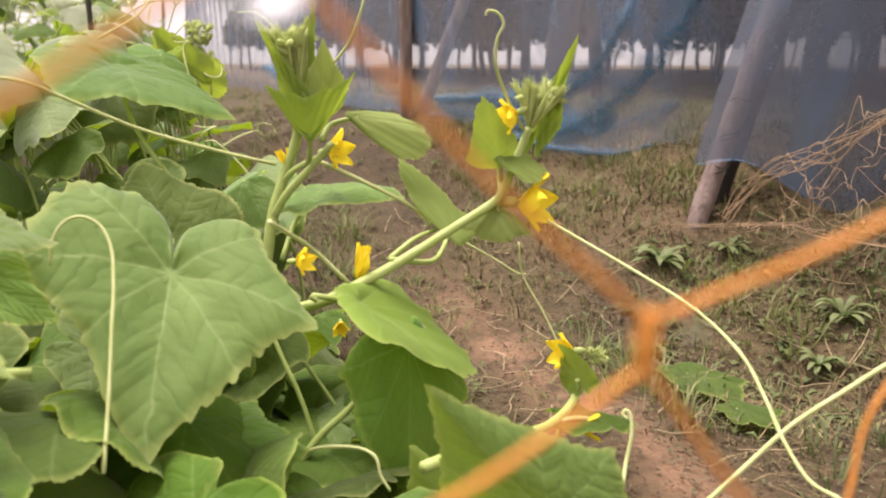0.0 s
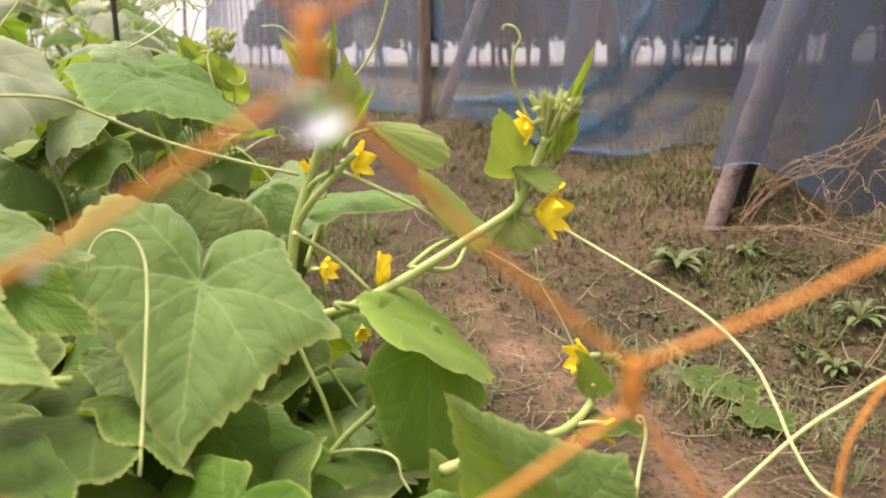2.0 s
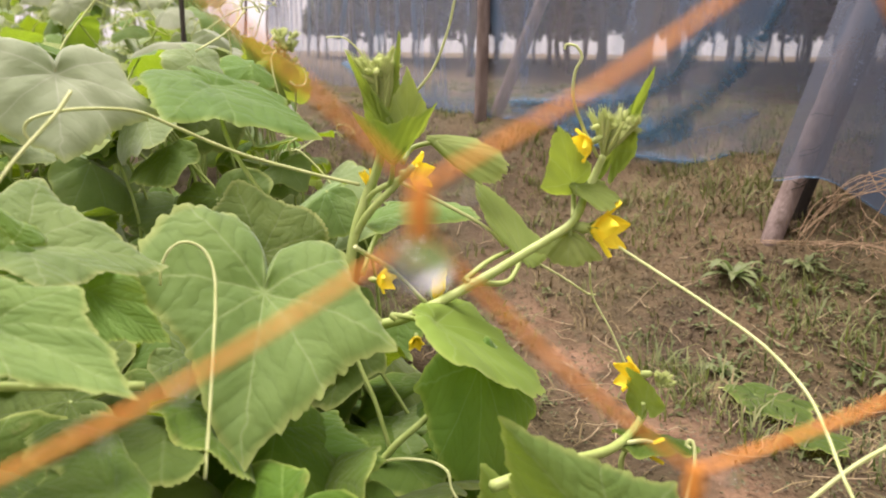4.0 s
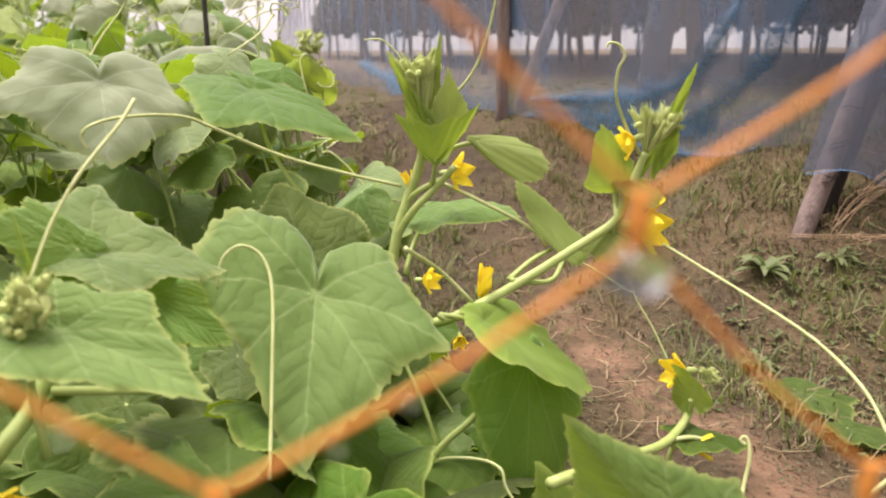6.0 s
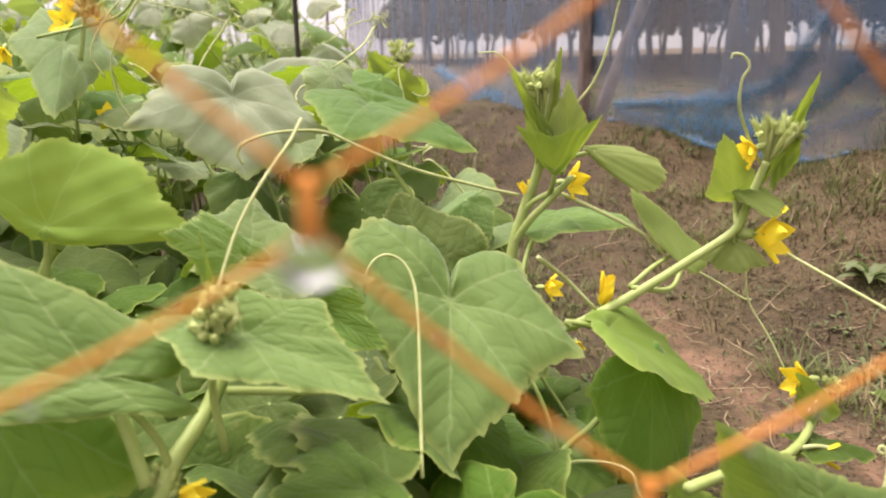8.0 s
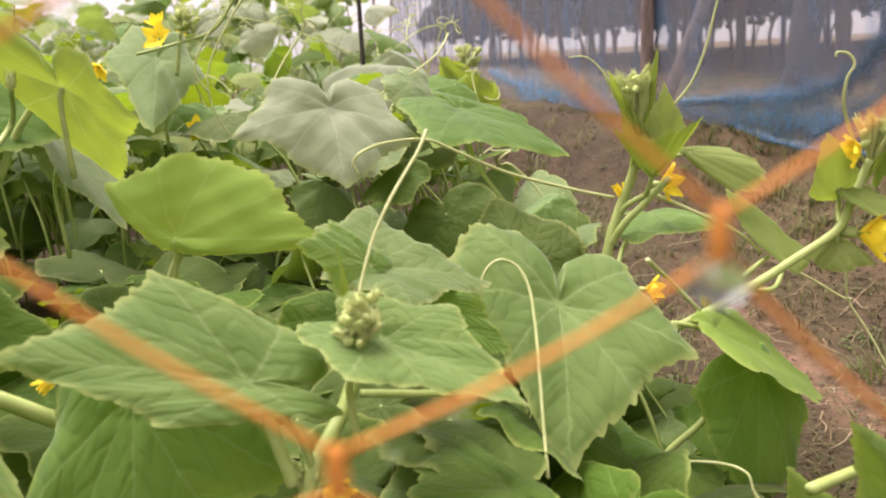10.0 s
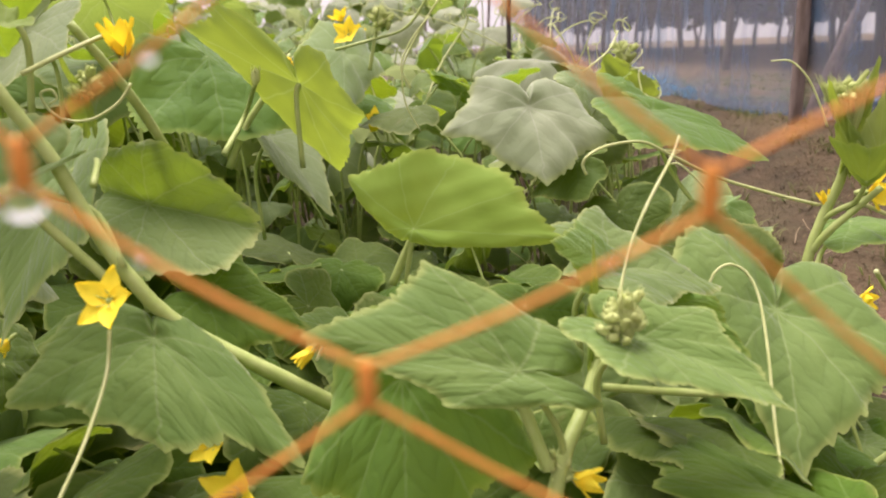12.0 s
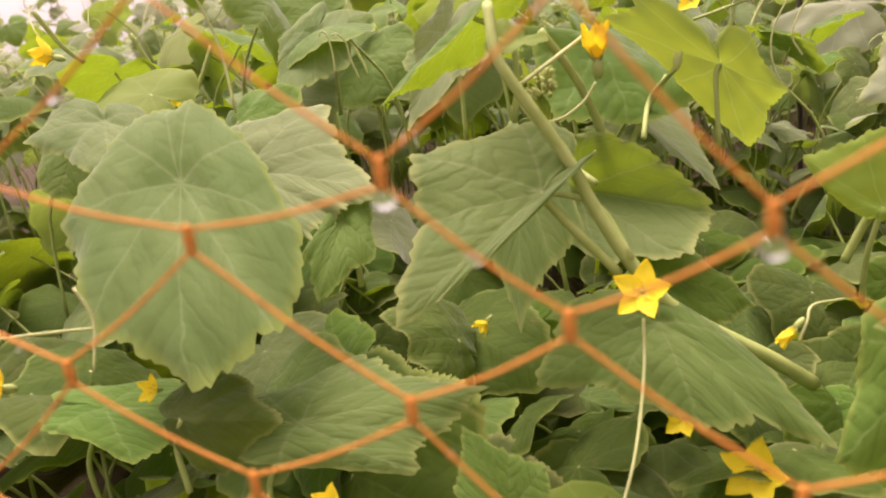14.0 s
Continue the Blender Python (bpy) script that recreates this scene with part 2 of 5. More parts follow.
def soil_material():
    m, t, bs, out = mat("damp_red_soil")
    co = t.nodes.new("ShaderNodeTexCoord")
    v = co.outputs["Object"]
    a = noise_tex(t, 2.2, 5, v)
    b = noise_tex(t, 14, 6, v, 0.65)
    c = noise_tex(t, 120, 3, v)
    col = mix_col(t, ramp(t, b, 0.35, 0.68), (0.022, 0.017, 0.008), (0.066, 0.045, 0.021))
    col = mix_col(t, math_node(t, "MULTIPLY", ramp(t, a, 0.42, 0.62), 0.6), col, (0.056, 0.050, 0.018))
    col = mix_col(t, math_node(t, "MULTIPLY", c, 0.35), col, (0.105, 0.066, 0.038))
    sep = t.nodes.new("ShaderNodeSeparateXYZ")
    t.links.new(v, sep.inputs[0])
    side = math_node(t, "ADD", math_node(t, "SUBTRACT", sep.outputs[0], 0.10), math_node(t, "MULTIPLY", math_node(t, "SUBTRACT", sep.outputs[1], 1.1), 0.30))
    # Mixes to a lighter tan farther back and up the bank, broken by noise.
    paler = ramp(t, math_node(t, "ADD", sep.outputs[1], math_node(t, "MULTIPLY", b, 0.8)), 1.3, 1.75)
    paler = math_node(t, "MULTIPLY", paler, ramp(t, math_node(t, "ADD", side, math_node(t, "MULTIPLY", a, 0.2)), 0.12, 0.35))
    col = mix_col(t, math_node(t, "MULTIPLY", paler, 0.5), col, (0.135, 0.092, 0.046))
    trodden = ramp(t, math_node(t, "ADD", math_node(t, "ABSOLUTE", math_node(t, "ADD", side, 0.02)), math_node(t, "MULTIPLY", b, 0.12)), 0.15, 0.06)
    trodden = math_node(t, "MULTIPLY", trodden, ramp(t, math_node(t, "ADD", sep.outputs[1], a), 2.05, 1.6))
    col = mix_col(t, math_node(t, "MULTIPLY", math_node(t, "MULTIPLY", trodden, ramp(t, noise_tex(t, 11, 5, v, 0.7), 0.36, 0.56)), 0.75), col, (0.205, 0.118, 0.068))
    t.links.new(col, bs.inputs["Base Color"])
    bs.inputs["Roughness"].default_value = 0.85
    bs.inputs["Specular IOR Level"].default_value = 0.2
    h = math_node(t, "ADD", math_node(t, "MULTIPLY", b, 0.7), math_node(t, "MULTIPLY", c, 0.25))
    t.links.new(bump(t, h, 0.8, 0.02), bs.inputs["Normal"])
    return m


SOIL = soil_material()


def net_material(name, thin, dense, base, extra, fade=False):
    """Fine blue shade netting: a see-through weave, denser along its creases."""
    m, t, bs, out = mat(name)
    co = t.nodes.new("ShaderNodeTexCoord")
    uv = t.nodes.new("ShaderNodeUVMap")
    mp = t.nodes.new("ShaderNodeMapping")
    mp.inputs["Scale"].default_value = (3.2, 1.0, 1.0)
    mp.inputs["Rotation"].default_value = (0, 0, radians(-38))
    t.links.new(uv.outputs[0], mp.inputs["Vector"])
    crease = noise_tex(t, 2.6, 6, mp.outputs[0], 0.62)
    weave = noise_tex(t, 420, 1, co.outputs["Object"])
    col = mix_col(t, ramp(t, crease, 0.4, 0.7), thin, dense)
    t.links.new(col, bs.inputs["Base Color"])
    bs.inputs["Roughness"].default_value = 0.6
    clear = node(t, "ShaderNodeBsdfTransparent")
    f = math_node(t, "ADD", base, math_node(t, "ADD", math_node(t, "MULTIPLY", ramp(t, crease, 0.46, 0.75), extra), math_node(t, "MULTIPLY", weave, 0.12)))
    if fade:
        sp = t.nodes.new("ShaderNodeSeparateXYZ")
        t.links.new(uv.outputs[0], sp.inputs[0])
        edge = ramp(t, math_node(t, "ABSOLUTE", sp.outputs[1]), 1.0, 0.15)
        f = math_node(t, "MULTIPLY", f, edge)
    mx = t.nodes.new("ShaderNodeMixShader")
    t.links.new(f, mx.inputs[0])
    t.links.new(clear.outputs[0], mx.inputs[1])
    t.links.new(bs.outputs[0], mx.inputs[2])
    t.links.new(mx.outputs[0], out.inputs["Surface"])
    return m


NET = net_material("blue_net_cloth", (0.33, 0.315, 0.345), (0.095, 0.17, 0.28), 0.35, 0.34)
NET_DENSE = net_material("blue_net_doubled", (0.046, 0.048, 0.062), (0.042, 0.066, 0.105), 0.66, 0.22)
NET_FOLD = net_material("blue_net_gathered", (0.075, 0.150, 0.235), (0.065, 0.185, 0.32), 0.55, 0.4, True)


def water_material():
    m, t, bs, out = mat("water_drop")
    bs.inputs["Base Color"].default_value = (1, 1, 1, 1)
    bs.inputs["Roughness"].default_value = 0.02
    bs.inputs["IOR"].default_value = 1.33
    bs.inputs["Transmission Weight"].default_value = 1.0
    return m


WATER = water_material()


# ---------------------------------------------------------------- mesh helpers
def mesh_from(name, verts, faces, uvs=None, smooth=True, rim=None):
    me = bpy.data.meshes.new(name)
    me.from_pydata([tuple(v) for v in verts], [], faces)
    if uvs is not None:
        layer = me.uv_layers.new(name="UVMap")
        idx = np.empty(len(me.loops), dtype=np.int32)
        me.loops.foreach_get("vertex_index", idx)
        layer.data.foreach_set("uv", np.asarray(uvs, dtype=np.float32)[idx].ravel())
    if rim is not None:
        me.attributes.new("rim", "FLOAT", "POINT").data.foreach_set("value", np.asarray(rim, dtype=np.float32))
    if smooth:
        me.polygons.foreach_set("use_smooth", np.ones(len(me.polygons), dtype=bool))
    me.update()
    return me


def part(name, me, material, parent, label=""):
    if material is not None and not me.materials:
        me.materials.append(material)
    ob = new(name, me)
    ob.parent = parent
    if label:
        tagged(ob, label)
    return ob


def thing(name, label, category, group="", kind="", at=(0, 0, 0)):
    ob = new(name)
    ob.location = at
    ob.empty_display_size = 0.02
    return tagged(ob, label, category, group, kind)


def spline(points, steps=6):
    p = [np.array(q, dtype=float) for q in points]
    p = [2 * p[0] - p[1]] + p + [2 * p[-1] - p[-2]]
    out = []
    for i in range(1, len(p) - 2):
        for s in range(steps):
            u = s / steps
            out.append(0.5 * (2 * p[i] + (p[i + 1] - p[i - 1]) * u + (2 * p[i - 1] - 5 * p[i] + 4 * p[i + 1] - p[i + 2]) * u * u + (3 * p[i] - p[i - 1] - 3 * p[i + 1] + p[i + 2]) * u ** 3))
    out.append(p[-2])
    return np.array(out)


def tube_data(path, r0, r1, sides=7, wobble=0.0, seed=0, twist=0.0):
    path = np.asarray(path, dtype=float)
    n = len(path)
    tan = np.gradient(path, axis=0)
    tan /= np.linalg.norm(tan, axis=1)[:, None] + 1e-12
    ref = np.array([0.0, 0.0, 1.0]) if abs(tan[0][2]) < 0.9 else np.array([1.0, 0.0, 0.0])
    u = np.cross(tan[0], ref)
    u /= np.linalg.norm(u)
    rng = np.random.RandomState(seed)
    verts = []
    for i in range(n):
        u = u - tan[i] * (u @ tan[i])
        u /= np.linalg.norm(u) + 1e-12
        w = np.cross(tan[i], u)
        r = r0 + (r1 - r0) * i / (n - 1)
        for k in range(sides):
            a = 2 * math.pi * k / sides + twist * i
            q = r * (1 + wobble * rng.uniform(-1, 1))
            verts.append(path[i] + q * (math.cos(a) * u + math.sin(a) * w))
    faces = []
    for i in range(n - 1):
        for k in range(sides):
            k2 = (k + 1) % sides
            faces.append((i * sides + k, i * sides + k2, (i + 1) * sides + k2, (i + 1) * sides + k))
    faces.append(tuple(range(sides - 1, -1, -1)))
    faces.append(tuple((n - 1) * sides + k for k in range(sides)))
    return verts, faces


def tube(name, points, r0, r1, material, parent, sides=7, steps=6, wobble=0.0, seed=0, label="", twist=0.0):
    v, f = tube_data(spline(points, steps), r0, r1, sides, wobble, seed, twist)
    return part(name, mesh_from(name, v, f), material, parent, label)


def joined(chunks):
    """One vertex and face list out of several."""
    verts, faces, base = [], [], 0
    for v, f in chunks:
        verts.extend(v)
        faces.extend([tuple(i + base for i in q) for q in f])
        base += len(v)
    return verts, faces


def blob_data(centre, size, seed=0, rough=0.15, n=8, m=6):
    rng = np.random.RandomState(seed)
    verts, faces = [], []
    for i in range(m + 1):
        a = math.pi * i / m
        for k in range(n):
            b = 2 * math.pi * k / n
            q = 1 + rough * rng.uniform(-1, 1) * math.sin(a)
            verts.append((centre[0] + size[0] * q * math.sin(a) * math.cos(b), centre[1] + size[1] * q * math.sin(a) * math.sin(b), centre[2] + size[2] * math.cos(a)))
    for i in range(m):
        for k in range(n):
            k2 = (k + 1) % n
            faces.append((i * n + k, (i + 1) * n + k, (i + 1) * n + k2, i * n + k2))
    return verts, faces


# ---------------------------------------------------------------- the leaf
OUT_ANGLE = (0, 20, 45, 65, 85, 97, 118, 140, 155, 168, 180)
OUT_RADIUS = (1.0, 0.80, 0.70, 0.73, 0.79, 0.75, 0.62, 0.53, 0.47, 0.34, 0.20)

OUT_POINTED = (1.18, 0.78, 0.60, 0.70, 0.95, 0.74, 0.56, 0.60, 0.50, 0.34, 0.20)


def leaf_mesh(length, wide_a=1.05, wide_b=1.05, fold_a=0.15, fold_b=0.15, curl=0.5, seed=0, around=150, rings=12, wave=0.035, teeth=0.014, outline=OUT_RADIUS):
    """A five-cornered toothed blade. Its stalk joins at the origin, the tip points to +y and the upper face to +z."""
    rng = np.random.RandomState(seed)
    ph = rng.uniform(0, 6.28, 6)
    angles = np.linspace(-180, 180, around, endpoint=True)
    verts, uvs, faces = [(0.0, 0.0, 0.0)], [(0.0, 0.0)], []
    lobes = 1 + 0.05 * np.sin(np.radians(angles) * 3 + ph[0]) + 0.03 * np.sin(np.radians(angles) * 7 + ph[1])
    for j in range(1, rings + 1):
        rho = (j / rings) ** 0.85
        for i, a in enumerate(angles):
            r = np.interp(abs(a), OUT_ANGLE, outline) * (1 + (lobes[i] - 1) * rho)
            if j == rings:
                r *= 1 + teeth * (1 if i % 2 else -1) * rng.uniform(0.3, 1.7) + 0.010 * rng.uniform(-1, 1)
            rad = math.radians(a)
            fx, fy = math.sin(rad) * r * rho, math.cos(rad) * r * rho
            uvs.append((fx, fy))
            right = fx > 0
            wx = fx * (wide_a if right else wide_b)
            ang = fold_a if right else fold_b
            soft = abs(wx) * abs(wx) / (abs(wx) + 0.06)
            x, y, z = wx * math.cos(ang), fy, -soft * math.sin(ang) * 1.12
            z += wave * rho ** 2 * (math.sin(5 * rad + ph[2]) + 0.6 * math.sin(9 * rad + ph[3])) * min(1.0, r * rho * 2)
            z += 0.012 * math.sin(fx * 17 + ph[4]) * math.sin(fy * 15 + ph[5])
            z -= (0.022 + 0.016 * math.sin(11 * rad + ph[0])) * max(0.0, (rho - 0.8) / 0.2) ** 2
            z -= 0.018 * math.exp(-((rho * 7 - 0.4) ** 2))
            if abs(curl) > 1e-3:
                z += (math.cos(curl * y) - 1) / curl
                y = math.sin(curl * y) / curl
            verts.append((x * length, y * length, z * length))
    n = around
    for i in range(n - 1):
        faces.append((0, 1 + i + 1, 1 + i))
    for j in range(rings - 1):
        b0, b1 = 1 + j * n, 1 + (j + 1) * n
        for i in range(n - 1):
            faces.append((b0 + i, b0 + i + 1, b1 + i + 1, b1 + i))
    return mesh_from("leaf", verts, faces, uvs, True, [0.0] + [(j / rings) ** 0.85 for j in range(1, rings + 1) for _ in range(around)])


def leaf(vine, at, turn, length, wide=(1.05, 1.05), fold=(0.15, 0.15), curl=0.5, material=None, seed=None, stalk=None, label="", stalk_r=0.0022, outline=OUT_RADIUS):
    """A blade on its stalk. stalk: where the stalk leaves the stem, or None for a short one that bends down."""
    seed = int(abs(at[0] * 7919 + at[1] * 104729 + at[2] * 1299)) % 99991 if seed is None else seed
    ob = part("leaf", leaf_mesh(length, wide[0], wide[1], fold[0], fold[1], curl, seed, 180, 13, outline=outline), material or LEAF, vine, label)
    m = pose(*at, *turn)
    ob.matrix_world = m
    back = m.to_3x3() @ Vector((0, -1, -0.35))
    a = Vector(at)
    if stalk is None:
        end = a + Vector((back.x * 0.25, back.y * 0.25, -0.9)).normalized() * max(0.05, length * 0.9)
        end.z = max(end.z, 0.0)
    else:
        end = Vector(stalk)
    mid = a.lerp(end, 0.45) + back * length * 0.18
    inv = m.inverted()
    pts = [tuple(inv @ q) for q in (a + m.to_3x3() @ Vector((0, 0.0, -0.0015)), a.lerp(mid, 0.4) + back * length * 0.05, mid, end)]
    tube("petiole", pts, stalk_r, stalk_r * 1.25, STEM, ob, 7, 4)
    return ob


BLADE_ANGLE = (0, 4, 20, 45, 65, 80, 85, 92, 106, 120, 135, 150, 165, 180)
BLADE_LOBED = (1.0, 0.92, 0.73, 0.61, 0.645, 0.77, 0.84, 0.76, 0.63, 0.62, 0.65, 0.56, 0.38, 0.18)
BLADE_ROUND = (1.0, 0.96, 0.88, 0.84, 0.79, 0.82, 0.83, 0.75, 0.66, 0.63, 0.60, 0.55, 0.50, 0.46)
BLADE_SAIL = (1.0, 0.96, 0.84, 0.72, 0.76, 0.88, 0.98, 0.84, 0.50, 0.34, 0.26, 0.22, 0.20, 0.16)
BLADE_POINTED = (1.0, 0.90, 0.70, 0.60, 0.58, 0.64, 0.67, 0.60, 0.48, 0.38, 0.30, 0.24, 0.20, 0.16)
BLADE_CUP = (1.0, 0.98, 0.90, 0.84, 0.82, 0.90, 0.98, 0.84, 0.50, 0.34, 0.26, 0.22, 0.20, 0.16)


def blade(vine, base, tip, side_a, side_b, material, bulge=0.06, stalk=None, outline=BLADE_LOBED, broad=(0.0, 0.0), seed=None, stalk_r=0.0022, label="", corner=85):
    """A leaf laid out between the point where its stalk joins, its tip and its two side corners. bulge: how far the blade arches between
    them, in lengths; broad: how much further the lobes beside the stalk reach on either side; corner: at what angle from the tip
    the side corners sit."""
    o = np.array(base, dtype=float)
    a = (np.array(tip) - o) / outline[0]
    k = math.radians(corner)
    reach = np.interp(corner, BLADE_ANGLE, outline)
    sides = [(np.array(s) - o - math.cos(k) * reach * a) / (math.sin(k) * reach) for s in (side_a, side_b)]
    n = np.cross(sides[0], a) + np.cross(a, sides[1])
    n /= np.linalg.norm(n) + 1e-9
    if n @ np.array((0.0, -0.5, 1.0)) < 0:
        n = -n
    if np.cross(sides[0], a) @ n < 0:
        sides.reverse()
        broad = (broad[1], broad[0])
    mean, bend = (sides[0] - sides[1]) / 2, (sides[0] + sides[1]) / 2
    length = float(np.linalg.norm(a))
    relief = min(length, float(np.linalg.norm(mean - a * (mean @ a) / length ** 2)))
    seed = int(abs(base[0] * 7919 + base[1] * 104729 + base[2] * 1299)) % 99991 if seed is None else seed
    rng = np.random.RandomState(seed)
    ph = rng.uniform(0, 6.28, 8)
    around, rings = 200, 16
    angles = np.linspace(-180, 180, around)
    rads = np.radians(angles)
    lobes = 1 + 0.04 * np.sin(rads * 3 + ph[0]) * np.sin(rads / 2) ** 2 + 0.025 * np.sin(rads * 7 + ph[1])
    tooth = 1 + 0.015 * np.tile((-0.8, -0.1, 0.5, 1.1), around // 4) * np.repeat(rng.uniform(0.4, 1.5, around // 4), 4) + 0.016 * np.sin(rads * 17 + ph[2]) + 0.010 * np.sin(rads * 31 + ph[5])
    wide = np.where(angles > 0, broad[0], broad[1]) * np.exp(-((np.abs(angles) - 112) / 28) ** 2)
    verts, uvs, rim = [np.zeros(3)], [(0.0, 0.0)], [0.0]
    for j in range(1, rings + 1):
        rho = (j / rings) ** 0.85
        for i, rad in enumerate(rads):
            r = np.interp(abs(angles[i]), BLADE_ANGLE, outline) * (1 + (lobes[i] + wide[i] - 1) * rho)
            if j == rings:
                r *= tooth[i]
            fx, fy = math.sin(rad) * r * rho, math.cos(rad) * r * rho
            soft = 1.08 * fx * fx / (abs(fx) + 0.13)
            z = bulge * 4 * rho * (1 - rho) * min(1.0, 3 * r)
            z += 0.022 * rho ** 2 * (math.sin(5 * rad + ph[3]) + 0.45 * math.sin(8 * rad + ph[4])) * min(1.0, r * rho * 2)
            z += 0.010 * math.sin(fx * 17 + ph[5]) * math.sin(fy * 15 + ph[6])
            z -= (0.022 + 0.016 * math.sin(11 * rad + ph[7])) * max(0.0, (rho - 0.8) / 0.2) ** 2
            z -= 0.020 * math.exp(-((rho * 7 - 0.4) ** 2))
            verts.append(fy * a + fx * mean + soft * bend + z * relief * n)
            uvs.append((fx, fy))
            rim.append(rho)
    faces = [(0, 2 + i, 1 + i) for i in range(around - 1)]
    for j in range(rings - 1):
        b0, b1 = 1 + j * around, 1 + (j + 1) * around
        faces += [(b0 + i, b0 + i + 1, b1 + i + 1, b1 + i) for i in range(around - 1)]
    ob = part("leaf", mesh_from("leaf", verts, faces, uvs, True, rim), material, vine, label)
    ob.matrix_world = Matrix.Translation(base)
    away = -a / length - 0.35 * n
    end = np.array(stalk) - o if stalk is not None else np.array((away[0] * 0.25, away[1] * 0.25, -0.9)) * max(0.05, length * 0.9)
    end[2] = max(end[2], -o[2])
    mid = 0.45 * end + away * length * 0.18
    tube("petiole", [-0.0015 * n, 0.4 * mid + away * length * 0.05, mid, end], stalk_r, stalk_r * 1.25, STEM, ob, 7, 4)
    return ob


def petal_mesh():
    """One pointed corolla lobe along +z, hollow towards +x, with a raised midrib."""
    rows = ((0.0, 0.20), (0.2, 0.35), (0.42, 0.36), (0.66, 0.26), (0.86, 0.13), (1.0, 0.010))
    verts, faces = [], []
    for h, w in rows:
        for k in range(5):
            u = k / 2 - 1
            verts.append((0.09 * (1 - u * u) - 0.06 * h * h - 0.10 + 0.02 * math.sin(9 * h + 3 * u), u * w, h))
    for i in range(len(rows) - 1):
        for k in range(4):
            a = i * 5 + k
            faces.append((a, a + 1, a + 6, a + 5))
    return mesh_from("petal", verts, faces)


PETAL_MESH = petal_mesh()
PETAL_MESH.materials.append(PETAL)


def flower(vine, at, way, size, opened):
    """A five-lobed yellow corolla on a small hairy green cup."""
    turn = Vector(way).to_track_quat("Z", "Y").to_matrix().to_4x4()
    base = Matrix.Translation(at) @ turn
    chunks = [blob_data((0, 0, -size * 0.25), (size * 0.16, size * 0.16, size * 0.34), 3, 0.1, 8, 6)]
    for k in range(5):
        a = 2 * math.pi * k / 5 + 0.3
        v, f = tube_data([(math.cos(a) * size * 0.1, math.sin(a) * size * 0.1, -size * 0.05), (math.cos(a) * size * 0.22, math.sin(a) * size * 0.22, size * 0.12), (math.cos(a) * size * 0.3, math.sin(a) * size * 0.3, size * 0.3)], size * 0.035, size * 0.008, 4)
        chunks.append((v, f))
    v, f = joined(chunks)
    cup = part("flower", mesh_from("flower", v, f), STEM, vine, "yellow five-petalled cucumber flower" if opened > 0.35 else "half-closed yellow cucumber flower")
    cup.matrix_world = base
    spread = 10 + 66 * opened
    for k in range(5):
        p = part("petal", PETAL_MESH, None, cup)
        p.matrix_local = pose(0, 0, 0, 0, 0, 72 * k + 11) @ pose(size * (0.05 + 0.05 * opened), 0, 0, 0, spread + (8 if k % 2 else -5), 0) @ Matrix.Diagonal((size, size * min(1.0, 0.45 + 1.1 * opened), size, 1))
    return cup


def bud_mesh(seed):
    """One hairy ribbed bud along +z with five thin sepals."""
    rng = np.random.RandomState(seed)
    chunks = [blob_data((0, 0, 0.5), (0.26, 0.26, 0.5), seed, 0.14, 10, 8)]
    for k in range(5):
        a = 1.257 * k + rng.uniform(-0.2, 0.2)
        c, s = math.cos(a), math.sin(a)
        chunks.append(tube_data([(c * 0.18, s * 0.18, 0.72), (c * 0.27, s * 0.27, 0.9), (c * 0.26, s * 0.26, 1.08 + rng.uniform(-0.1, 0.2))], 0.05, 0.012, 4))
    for k in range(26):
        d = rng.normal(size=3)
        d /= np.linalg.norm(d)
        p = np.array([0, 0, 0.5]) + d * np.array([0.25, 0.25, 0.48])
        chunks.append(tube_data([p, p + d * 0.1, p + d * 0.16 + np.array([0, 0, 0.04])], 0.010, 0.004, 3))
    v, f = joined(chunks)
    me = mesh_from("bud", v, f)
    me.materials.append(BUD)
    return me


BUD_MESHES = [bud_mesh(k) for k in range(4)]


def bud_cluster(vine, at, size):
    """Crowded hairy flower buds at a shoot tip."""
    rng = np.random.RandomState(int(abs(at[0] * 1000)) + 5)
    for k in range(52):
        a, r = rng.uniform(0, 6.28), size * 0.36 * rng.uniform() ** 0.6
        h = size * rng.uniform(-0.45, 0.2)
        ob = part("bud", BUD_MESHES[k % 4], None, vine, "pale hairy unopened bud")
        ob.matrix_world = pose(at[0] + r * math.cos(a), at[1] + r * math.sin(a), at[2] + h, -85 * math.sin(a) * r / size * 2 + rng.uniform(-20, 20), 85 * math.cos(a) * r / size * 2 + rng.uniform(-20, 20), rng.uniform(0, 360)) @ Matrix.Scale(size * rng.uniform(0.17, 0.40), 4)


